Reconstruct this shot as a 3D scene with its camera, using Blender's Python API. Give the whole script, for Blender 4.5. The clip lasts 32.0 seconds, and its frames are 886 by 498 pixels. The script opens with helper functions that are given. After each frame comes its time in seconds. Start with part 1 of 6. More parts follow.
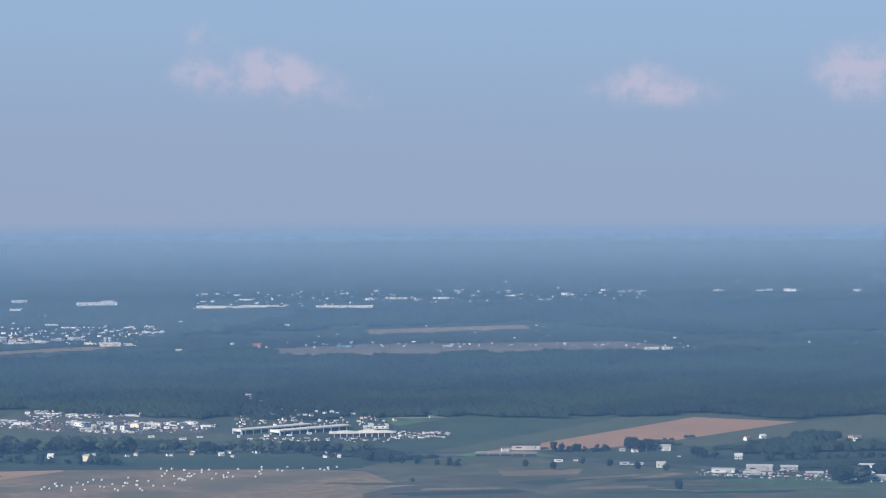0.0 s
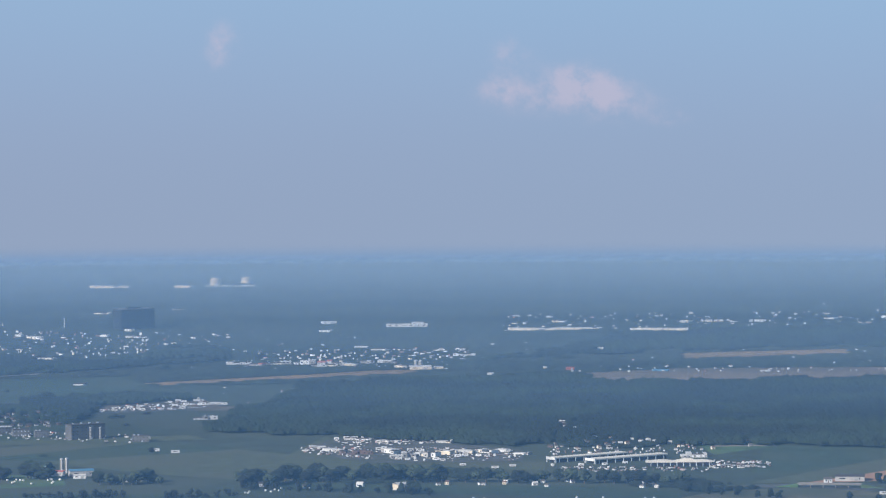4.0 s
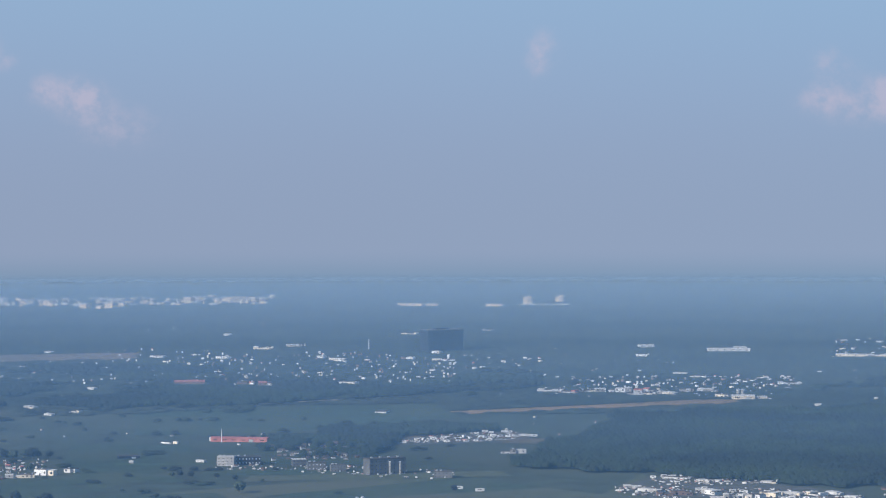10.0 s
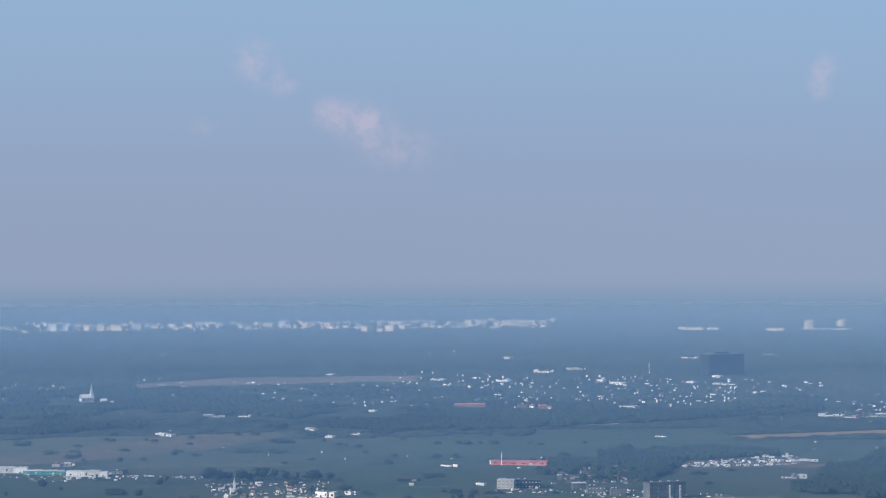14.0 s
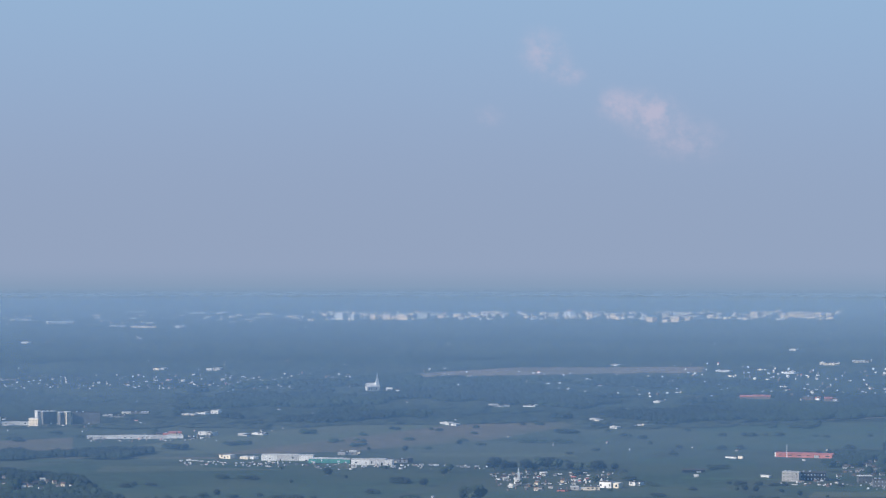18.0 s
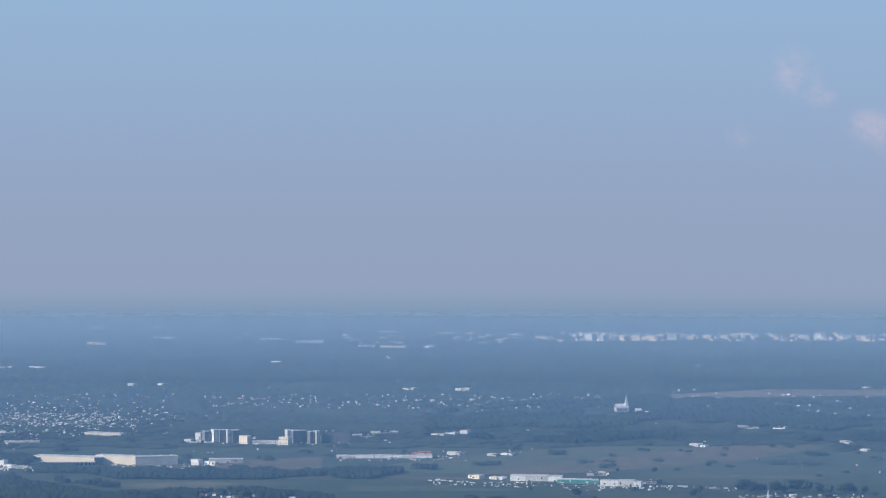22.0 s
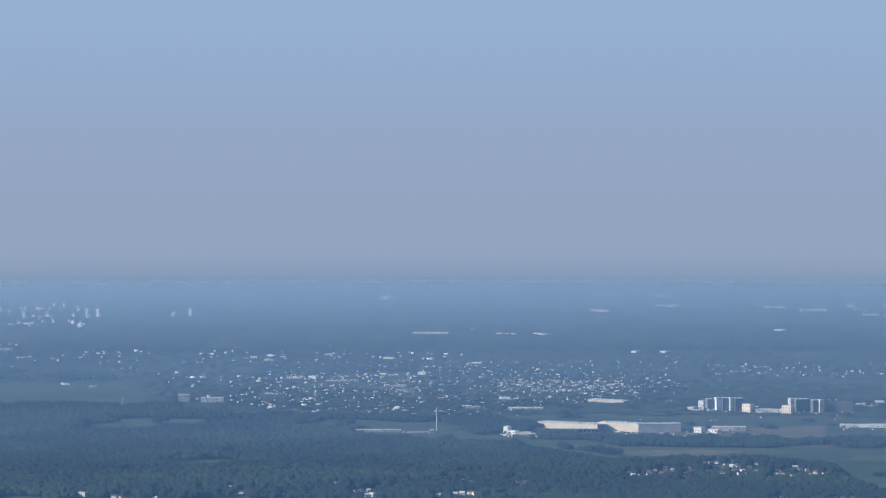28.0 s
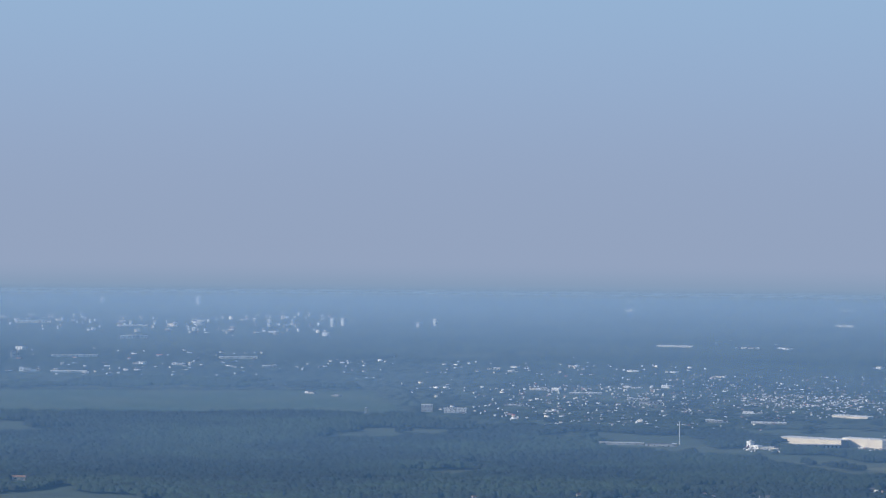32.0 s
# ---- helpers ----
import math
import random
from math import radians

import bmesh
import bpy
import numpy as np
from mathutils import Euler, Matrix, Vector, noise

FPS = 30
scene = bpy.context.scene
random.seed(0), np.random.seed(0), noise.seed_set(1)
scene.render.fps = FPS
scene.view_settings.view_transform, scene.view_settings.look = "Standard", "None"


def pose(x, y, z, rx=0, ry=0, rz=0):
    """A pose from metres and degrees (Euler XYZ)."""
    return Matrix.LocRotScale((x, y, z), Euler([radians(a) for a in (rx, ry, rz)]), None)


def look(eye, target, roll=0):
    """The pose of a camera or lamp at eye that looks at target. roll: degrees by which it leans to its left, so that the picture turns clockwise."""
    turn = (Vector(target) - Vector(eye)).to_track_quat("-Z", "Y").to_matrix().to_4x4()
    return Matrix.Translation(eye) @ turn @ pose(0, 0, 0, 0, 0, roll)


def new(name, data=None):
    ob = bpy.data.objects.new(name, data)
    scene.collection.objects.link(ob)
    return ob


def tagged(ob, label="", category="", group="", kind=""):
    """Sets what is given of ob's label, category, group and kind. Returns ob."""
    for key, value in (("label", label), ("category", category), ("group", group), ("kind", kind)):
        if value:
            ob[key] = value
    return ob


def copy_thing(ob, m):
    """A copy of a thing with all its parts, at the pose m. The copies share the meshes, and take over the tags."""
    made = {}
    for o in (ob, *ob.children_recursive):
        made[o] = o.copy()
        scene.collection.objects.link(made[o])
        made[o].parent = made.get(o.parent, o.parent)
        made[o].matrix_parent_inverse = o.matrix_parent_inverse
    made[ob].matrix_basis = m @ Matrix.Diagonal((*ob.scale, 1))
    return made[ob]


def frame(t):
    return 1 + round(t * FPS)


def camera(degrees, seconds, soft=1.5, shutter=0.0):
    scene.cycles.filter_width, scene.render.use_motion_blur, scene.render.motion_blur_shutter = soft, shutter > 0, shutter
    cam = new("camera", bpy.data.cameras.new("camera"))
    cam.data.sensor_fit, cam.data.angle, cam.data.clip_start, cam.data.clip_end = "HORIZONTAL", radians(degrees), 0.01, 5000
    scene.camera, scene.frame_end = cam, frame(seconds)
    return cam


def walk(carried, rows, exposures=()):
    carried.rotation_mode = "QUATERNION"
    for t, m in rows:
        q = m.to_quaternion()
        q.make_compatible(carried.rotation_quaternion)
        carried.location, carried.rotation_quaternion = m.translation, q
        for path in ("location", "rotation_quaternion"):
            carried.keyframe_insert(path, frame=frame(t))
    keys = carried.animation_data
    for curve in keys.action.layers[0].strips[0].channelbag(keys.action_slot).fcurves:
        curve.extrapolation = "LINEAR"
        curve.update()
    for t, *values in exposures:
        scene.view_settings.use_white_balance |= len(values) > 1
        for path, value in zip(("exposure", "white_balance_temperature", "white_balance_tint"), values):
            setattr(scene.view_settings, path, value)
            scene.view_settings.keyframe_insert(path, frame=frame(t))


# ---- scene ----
# The camera looks from a hill over the plain and pans to its left, a little nearer after the start.
cam = camera(12.0, 32.0, soft=1.15)
EYE = 260.0
ROWS = [  # seconds, place along y, yaw, pitch, roll
    (0.0, -260.0, -5.545, -3.145, 0.303),
    (0.5, -260.0, -4.984, -3.139, 0.327),
    (1.0, -260.0, -4.256, -3.124, 0.348),
    (1.5, -260.0, -3.462, -3.112, 0.271),
    (2.0, -255.4, -2.693, -2.982, 0.203),
    (2.5, -241.4, -2.165, -2.931, 0.242),
    (4.5, -167.1, -0.425, -2.890, 0.475),
    (5.0, -148.6, 0.944, -3.141, 0.327),
    (5.5, -130.0, 1.066, -2.968, 0.317),
    (6.0, -111.4, 1.269, -2.917, 0.248),
    (6.5, -92.9, 0.977, -2.700, 0.254),
    (7.0, -74.3, 1.492, -2.599, 0.250),
    (7.5, -55.7, 1.724, -2.439, 0.074),
    (8.0, -37.1, 1.637, -2.649, 0.146),
    (8.5, -18.6, 1.846, -2.705, 0.143),
    (9.0, -4.6, 1.999, -2.709, 0.116),
    (9.5, 0.0, 2.334, -2.732, 0.159),
    (10.0, 0.0, 2.987, -2.766, 0.118),
    (10.5, 0.0, 4.339, -2.766, 0.144),
    (11.0, 0.0, 5.120, -2.590, 0.036),
    (11.5, 0.0, 5.256, -2.485, 0.062),
    (12.0, 0.0, 5.053, -2.415, 0.001),
    (12.5, 0.0, 5.201, -2.238, 0.029),
    (13.0, 0.0, 6.018, -2.257, -0.041),
    (13.5, 0.0, 6.477, -2.295, 0.020),
    (15.5, 0.0, 8.315, -2.945, 0.182),
    (16.0, 0.0, 9.008, -2.873, 0.076),
    (16.5, 0.0, 9.435, -2.815, 0.067),
    (17.0, 0.0, 9.978, -2.728, -0.011),
    (17.5, 0.0, 10.403, -2.648, 0.030),
    (18.0, 0.0, 10.690, -2.565, -0.049),
    (18.5, 0.0, 10.842, -2.470, 0.092),
    (19.0, 0.0, 10.872, -2.433, 0.055),
    (19.5, 0.0, 10.943, -2.386, 0.087),
    (20.0, 0.0, 11.389, -2.450, 0.030),
    (20.5, 0.0, 12.128, -2.398, 0.080),
    (21.0, 0.0, 12.831, -2.351, -0.035),
    (21.5, 0.0, 13.454, -2.324, -0.095),
    (22.0, 0.0, 14.086, -2.289, -0.121),
    (22.5, 0.0, 14.793, -2.310, -0.056),
    (23.0, 0.0, 15.577, -2.405, -0.080),
    (23.5, 0.0, 16.355, -2.422, -0.002),
    (24.0, 0.0, 16.985, -2.529, 0.060),
    (24.5, 0.0, 17.385, -2.576, -0.010),
    (26.5, 0.0, 18.008, -2.881, 0.077),
    (27.0, 0.0, 18.917, -2.839, 0.076),
    (27.5, 0.0, 20.027, -2.731, 0.013),
    (28.0, 0.0, 20.927, -2.735, -0.014),
    (28.5, 0.0, 21.200, -2.586, 0.185),
    (29.0, 0.0, 21.509, -3.073, 0.319),
    (29.5, 0.0, 20.512, -3.618, 0.114),
    (30.0, 0.0, 21.284, -2.853, 0.123),
    (30.5, 0.0, 21.367, -2.713, 0.076),
    (31.0, 0.0, 21.335, -2.496, -0.026),
    (31.5, 0.0, 22.103, -2.507, -0.178),
    (32.0, 0.0, 24.257, -2.586, -0.519),
]
walk(cam, [(t, pose(0, y, EYE, 90 + pitch, 0, yaw) @ pose(0, 0, 0, 0, 0, -roll)) for t, y, yaw, pitch, roll in ROWS],
     [(0.0, 0.03), (4.5, 0.0), (8.0, -0.06), (13.0, -0.04), (18.0, 0.0), (27.0, 0.0), (32.0, 0.0)])

# ---------------------------------------------------------------- sky and sun
SUN_AZ, SUN_EL = 127.0, 27.0  # degrees to the left of the view's axis, above the horizon


def nodes_of(owner):
    owner.use_nodes = True
    tree = owner.node_tree
    tree.nodes.clear()
    return tree


def node(tree, kind, **settings):
    made = tree.nodes.new(kind)
    for key, value in settings.items():
        if key == "operation":
            made.operation = value
        elif key == "blend":
            made.blend_type = value
        elif key == "dtype":
            made.data_type = value
        elif key == "interp":
            made.interpolation_type = value
    return made


def math_node(tree, op, a, b=None):
    made = node(tree, "ShaderNodeMath", operation=op)
    for socket, value in ((0, a), (1, b)):
        if value is None:
            continue
        if isinstance(value, (int, float)):
            made.inputs[socket].default_value = value
        else:
            tree.links.new(value, made.inputs[socket])
    return made.outputs[0]


def mix_colors(tree, fac, a, b, blend="MIX"):
    made = node(tree, "ShaderNodeMix", dtype="RGBA", blend=blend)
    for socket, value in ((0, fac), (6, a), (7, b)):
        if isinstance(value, (int, float)):
            made.inputs[socket].default_value = value
        elif isinstance(value, tuple):
            made.inputs[socket].default_value = (*value, 1)
        else:
            tree.links.new(value, made.inputs[socket])
    return made.outputs[2]


def ramp_of(tree, fac, lo, hi, out_lo=0.0, out_hi=1.0):
    made = node(tree, "ShaderNodeMapRange", interp="SMOOTHSTEP")
    made.inputs[1].default_value, made.inputs[2].default_value = lo, hi
    made.inputs[3].default_value, made.inputs[4].default_value = out_lo, out_hi
    tree.links.new(fac, made.inputs[0])
    return made.outputs[0]


world = bpy.data.worlds.new("world")
scene.world = world
wt = nodes_of(world)
coord = wt.nodes.new("ShaderNodeTexCoord")
split = wt.nodes.new("ShaderNodeSeparateXYZ")
wt.links.new(coord.outputs["Generated"], split.inputs[0])
east, north, up = split.outputs
azim = math_node(wt, "MULTIPLY", math_node(wt, "ARCTAN2", math_node(wt, "MULTIPLY", east, -1.0), north), 57.2958)
elev = math_node(wt, "MULTIPLY", math_node(wt, "ARCSINE", up), 57.2958)
sky = wt.nodes.new("ShaderNodeTexSky")
sky.sky_type, sky.sun_disc = "NISHITA", False
sky.sun_elevation, sky.sun_rotation = radians(SUN_EL), radians(-SUN_AZ)
sky.altitude, sky.air_density, sky.dust_density, sky.ozone_density = 300, 1.0, 1.5, 1.0
clear = mix_colors(wt, 1.0, sky.outputs[0], (0.075, 0.075, 0.08), "MULTIPLY")
# summer haze whitens the lowest degrees of the sky
haze_low = mix_colors(wt, ramp_of(wt, elev, -3.3, -2.75), (0.188, 0.300, 0.445), (0.268, 0.354, 0.506))
haze_mid = mix_colors(wt, ramp_of(wt, elev, -2.9, 0.6), haze_low, (0.276, 0.387, 0.574))
haze_up = mix_colors(wt, ramp_of(wt, elev, -1.8, 3.2), haze_mid, (0.278, 0.468, 0.680))
haze_top = mix_colors(wt, 1.0, haze_up, mix_colors(wt, ramp_of(wt, azim, -15.0, 14.0), (1.09, 1.09, 1.09), (1.085, 1.035, 1.03)), "MULTIPLY")
lower_sky = mix_colors(wt, ramp_of(wt, elev, 5.0, 25.0), haze_top, clear)
# fair-weather clouds, small and thin: middle (azimuth, elevation), half widths, strength
PUFFS = [
    ((9.34, 0.13), 0.26, 0.24, 0.8), ((9.00, -0.19), 0.22, 0.13, 0.7),
    ((8.35, -0.60), 0.20, 0.20, 0.8), ((7.86, -0.69), 0.26, 0.21, 1.1), ((7.43, -1.09), 0.52, 0.26, 0.6),
    ((10.07, -0.75), 0.18, 0.14, 0.5), ((1.62, -0.02), 0.19, 0.2, 0.7), ((1.71, -0.29), 0.16, 0.16, 0.4),
    ((-2.28, -0.23), 0.26, 0.18, 0.6), ((-2.11, -0.72), 0.24, 0.18, 0.55), ((-2.70, -0.80), 0.60, 0.24, 0.65),
    ((-3.42, -0.66), 0.34, 0.22, 0.85), ((-3.75, -0.93), 0.55, 0.22, 0.6), ((-4.45, -1.14), 0.22, 0.1, 0.4),
    ((-8.28, -0.86), 0.34, 0.22, 0.95), ((-8.85, -1.04), 0.42, 0.17, 0.75), ((-7.80, -1.03), 0.45, 0.15, 0.55),
    ((-10.95, -0.64), 0.30, 0.24, 1.0), ((-11.15, -0.91), 0.42, 0.26, 0.7), ((-11.60, -0.52), 0.3, 0.3, 0.7),
    ((-2.98, -0.51), 0.2, 0.14, 0.4),
]
cover = None
for (ca, ce), wide, high, strong in PUFFS:
    du = math_node(wt, "DIVIDE", math_node(wt, "SUBTRACT", azim, ca), wide * 1.2)
    dv = math_node(wt, "DIVIDE", math_node(wt, "SUBTRACT", elev, ce), high * 1.2)
    r2 = math_node(wt, "ADD", math_node(wt, "MULTIPLY", du, du), math_node(wt, "MULTIPLY", dv, dv))
    bell = math_node(wt, "MULTIPLY", math_node(wt, "EXPONENT", math_node(wt, "MULTIPLY", r2, -1.0)), strong)
    cover = bell if cover is None else math_node(wt, "ADD", cover, bell)
place = wt.nodes.new("ShaderNodeCombineXYZ")
wt.links.new(azim, place.inputs[0])
wt.links.new(elev, place.inputs[1])
billow = wt.nodes.new("ShaderNodeTexNoise")
billow.inputs["Scale"].default_value, billow.inputs["Detail"].default_value = 3.2, 6.0
billow.inputs["Roughness"].default_value = 0.62
wt.links.new(place.outputs[0], billow.inputs["Vector"])
puffy = math_node(wt, "MULTIPLY", cover, ramp_of(wt, billow.outputs[0], 0.25, 0.72, 0.3, 1.3))
veil = ramp_of(wt, puffy, 0.05, 1.15, 0.0, 0.5)
with_clouds = mix_colors(wt, veil, lower_sky, (0.62, 0.54, 0.66))
backing = wt.nodes.new("ShaderNodeBackground")
backing.inputs[1].default_value = 1.0
wt.links.new(with_clouds, backing.inputs[0])
wt.links.new(backing.outputs[0], wt.nodes.new("ShaderNodeOutputWorld").inputs[0])

sun = new("sun", bpy.data.lights.new("sun", "SUN"))
sun.data.energy, sun.data.angle, sun.data.color = 5.0, radians(0.53), (1.0, 0.9, 0.77)
to_sun = Vector((-math.sin(radians(SUN_AZ)) * math.cos(radians(SUN_EL)), math.cos(radians(SUN_AZ)) * math.cos(radians(SUN_EL)), math.sin(radians(SUN_EL))))
sun.matrix_world = look(to_sun * 3000, (0, 0, 0))


# ---------------------------------------------------------------- materials
def material(name, color, rough=0.8, vary=0.15, grain=0.5, metal=0.0, second=None, patch=0.02, island=False, piece=0.0, bump=0.0, leafy=0.0):
    """A surface of one stuff: colour with fine grain, larger patches of a second colour, and differences from piece to piece."""
    made = bpy.data.materials.new(name)
    tree = nodes_of(made)
    shade = tree.nodes.new("ShaderNodeBsdfPrincipled")
    where = tree.nodes.new("ShaderNodeNewGeometry")
    fine = tree.nodes.new("ShaderNodeTexNoise")
    fine.inputs["Scale"].default_value, fine.inputs["Detail"].default_value = grain, 5.0
    tree.links.new(where.outputs["Position"], fine.inputs["Vector"])
    dark = tuple(c * (1 - vary) for c in color)
    light = tuple(min(1.0, c * (1 + vary)) for c in color)
    out = mix_colors(tree, ramp_of(tree, fine.outputs[0], 0.3, 0.7), dark, light)
    if second:
        broad = tree.nodes.new("ShaderNodeTexNoise")
        broad.inputs["Scale"].default_value, broad.inputs["Detail"].default_value = patch, 6.0
        tree.links.new(where.outputs["Position"], broad.inputs["Vector"])
        out = mix_colors(tree, ramp_of(tree, broad.outputs[0], 0.42, 0.62), out, second)
    if piece:
        chance = where.outputs["Random Per Island"] if island else tree.nodes.new("ShaderNodeObjectInfo").outputs["Random"]
        out = mix_colors(tree, 1.0, out, ramp_of(tree, chance, 0.0, 1.0, 1 - piece, 1 + piece), "MULTIPLY")
    tree.links.new(out, shade.inputs["Base Color"])
    shade.inputs["Roughness"].default_value, shade.inputs["Metallic"].default_value = rough, metal
    if bump:
        relief = tree.nodes.new("ShaderNodeBump")
        relief.inputs["Strength"].default_value, relief.inputs["Distance"].default_value = bump, 0.4
        tree.links.new(fine.outputs[0], relief.inputs["Height"])
        tree.links.new(relief.outputs[0], shade.inputs["Normal"])
    if leafy:  # loose foliage takes light from above through its leaves, more evenly than a closed skin
        lift, unit = node(tree, "ShaderNodeVectorMath", operation="MULTIPLY_ADD"), node(tree, "ShaderNodeVectorMath", operation="NORMALIZE")
        tree.links.new(where.outputs["Normal"], lift.inputs[0])
        lift.inputs[1].default_value, lift.inputs[2].default_value = (1 - leafy,) * 3, (0, 0, leafy)
        tree.links.new(lift.outputs[0], unit.inputs[0])
        tree.links.new(unit.outputs[0], shade.inputs["Normal"])
    tree.links.new(shade.outputs[0], tree.nodes.new("ShaderNodeOutputMaterial").inputs[0])
    return made


GRASS = material("plain_grass", (0.034, 0.057, 0.037), 0.95, 0.3, 0.05, second=(0.056, 0.076, 0.050), patch=0.006, bump=0.3)
MEADOW = material("meadow", (0.066, 0.132, 0.058), 0.95, 0.25, 0.08, second=(0.095, 0.142, 0.066), patch=0.012)
CROP = material("green_crop", (0.029, 0.063, 0.038), 0.95, 0.3, 0.1, second=(0.047, 0.073, 0.042), patch=0.016)
DARK_CROP = material("dark_crop", (0.020, 0.038, 0.034), 0.95, 0.25, 0.1, second=(0.030, 0.052, 0.038), patch=0.015)
FALLOW = material("fallow", (0.120, 0.100, 0.068), 0.95, 0.25, 0.1, second=(0.088, 0.090, 0.056), patch=0.012)
PALE_CROP = material("pale_crop", (0.072, 0.094, 0.053), 0.95, 0.2, 0.1, second=(0.084, 0.096, 0.058), patch=0.01)
STUBBLE = material("stubble", (0.30, 0.205, 0.115), 0.95, 0.2, 0.12, second=(0.23, 0.17, 0.10), patch=0.012)
STRAW = material("ripe_grain", (0.40, 0.235, 0.145), 0.95, 0.12, 0.1, second=(0.34, 0.21, 0.135), patch=0.01)
HAY = material("mown_hay", (0.31, 0.222, 0.13), 0.95, 0.2, 0.12, second=(0.19, 0.165, 0.095), patch=0.016)
BRIGHT_ROOF = material("bright_roof_sheet", (0.90, 0.85, 0.76), 0.5, 0.05, 0.6, second=(0.82, 0.77, 0.68), patch=0.2)
RIPE = material("ripe_barley", (0.54, 0.34, 0.19), 0.95, 0.12, 0.1, second=(0.46, 0.30, 0.17), patch=0.01)
SOIL = material("bare_soil", (0.21, 0.165, 0.13), 0.95, 0.2, 0.1, second=(0.16, 0.14, 0.11), patch=0.01)
ASPHALT = material("asphalt", (0.10, 0.105, 0.10), 0.9, 0.25, 0.3, second=(0.06, 0.075, 0.055), patch=0.05)
GRAVEL = material("gravel", (0.32, 0.30, 0.27), 0.95, 0.15, 0.4)
LEAF = material("leaves", (0.0085, 0.0225, 0.019), 0.95, 0.35, 0.16, second=(0.024, 0.047, 0.024), patch=0.008, island=True, piece=0.34, leafy=0.90)
# leaf colour lightened to put the haze over distant woods into it
HAZED_LEAF = material("hazed_leaves", (0.034, 0.058, 0.042), 0.95, 0.25, 0.02, second=(0.046, 0.068, 0.048), patch=0.006, island=True, piece=0.2, leafy=0.92)
LEAF_LIGHT = material("light_leaves", (0.040, 0.062, 0.036), 0.9, 0.3, 0.5, second=(0.034, 0.056, 0.034), patch=0.02, island=True, piece=0.16, leafy=0.5)
BARK = material("bark", (0.14, 0.11, 0.08), 0.95, 0.2, 2.0)
WHITE = material("white_cladding", (0.76, 0.78, 0.81), 0.7, 0.05, 0.6, second=(0.64, 0.66, 0.69), patch=0.15, piece=0.22)
CREAM = material("cream_cladding", (0.84, 0.76, 0.63), 0.7, 0.05, 0.6, second=(0.77, 0.69, 0.57), patch=0.15, piece=0.1)
SUNNY = material("sunny_render", (0.93, 0.72, 0.48), 0.75, 0.06, 0.6, second=(0.84, 0.66, 0.46), patch=0.15, piece=0.12)
DARK_GREY = material("dark_grey_cladding", (0.15, 0.155, 0.165), 0.7, 0.1, 0.6, second=(0.11, 0.115, 0.125), patch=0.2, piece=0.25)
GREY = material("grey_cladding", (0.42, 0.42, 0.42), 0.7, 0.08, 0.6, second=(0.36, 0.36, 0.37), patch=0.2, piece=0.2)
BRICK = material("brown_brick", (0.22, 0.15, 0.13), 0.85, 0.15, 1.0, second=(0.18, 0.135, 0.12), patch=0.3, piece=0.2)
RED = material("red_sheet", (0.56, 0.21, 0.18), 0.6, 0.08, 0.8, second=(0.46, 0.15, 0.13), patch=0.2)
TEAL = material("teal_sheet", (0.10, 0.38, 0.34), 0.6, 0.06, 0.8, second=(0.09, 0.33, 0.30), patch=0.2)
BLUE = material("blue_sheet", (0.10, 0.26, 0.42), 0.6, 0.06, 0.8)
DARK_ROOF = material("dark_shingles", (0.09, 0.085, 0.085), 0.9, 0.2, 1.5, piece=0.35)
BROWN_ROOF = material("brown_shingles", (0.17, 0.11, 0.085), 0.9, 0.2, 1.5, piece=0.3)
PALE_ROOF = material("pale_membrane", (0.72, 0.73, 0.74), 0.75, 0.06, 0.4, second=(0.62, 0.63, 0.64), patch=0.1, piece=0.1)
STEEL = material("galvanised_steel", (0.62, 0.63, 0.64), 0.35, 0.06, 1.0, metal=0.6)
CONCRETE = material("concrete", (0.27, 0.26, 0.245), 0.9, 0.1, 0.8, second=(0.22, 0.215, 0.205), patch=0.3)
SLATE_WALL = material("dark_curtain_wall", (0.013, 0.017, 0.026), 0.6, 0.2, 0.6)
PLASTIC = material("white_wrap", (0.85, 0.86, 0.84), 0.4, 0.04, 2.0)
TYRE = material("rubber", (0.02, 0.02, 0.02), 0.85, 0.2, 3.0)
GLASS = material("window_glass", (0.035, 0.045, 0.06), 0.12, 0.2, 1.0)
CAR_PAINT = material("car_paint", (0.62, 0.62, 0.62), 0.3, 0.03, 1.0, piece=0.45)


# ---------------------------------------------------------------- mesh helpers
def at(az, d, z=0.0):
    a = radians(az)
    return Vector((-math.sin(a) * d, math.cos(a) * d, z))


def mesh_from(name, verts, faces, mat):
    """A mesh from whole arrays of corners and of triangles or quads."""
    data = bpy.data.meshes.new(name)
    verts, faces = np.asarray(verts, np.float32), np.asarray(faces, np.int32)
    n, k = faces.shape
    data.vertices.add(len(verts))
    data.vertices.foreach_set("co", verts.ravel())
    data.loops.add(n * k)
    data.loops.foreach_set("vertex_index", faces.ravel())
    data.polygons.add(n)
    data.polygons.foreach_set("loop_start", np.arange(0, n * k, k, dtype=np.int32))
    data.update(calc_edges=True)
    for m in mat if isinstance(mat, (list, tuple)) else [mat]:
        data.materials.append(m)
    return data


def part(name, source, mat, parent, label="", where=None):
    """Links a bmesh or a mesh as one object under a thing."""
    if isinstance(source, bmesh.types.BMesh):
        data = bpy.data.meshes.new(name)
        source.to_mesh(data)
        source.free()
        data.materials.append(mat)
    else:
        data = source
    ob = new(name, data)
    ob.parent = parent
    if where is not None:
        ob.matrix_basis = where
    if label:
        tagged(ob, label)
    return ob


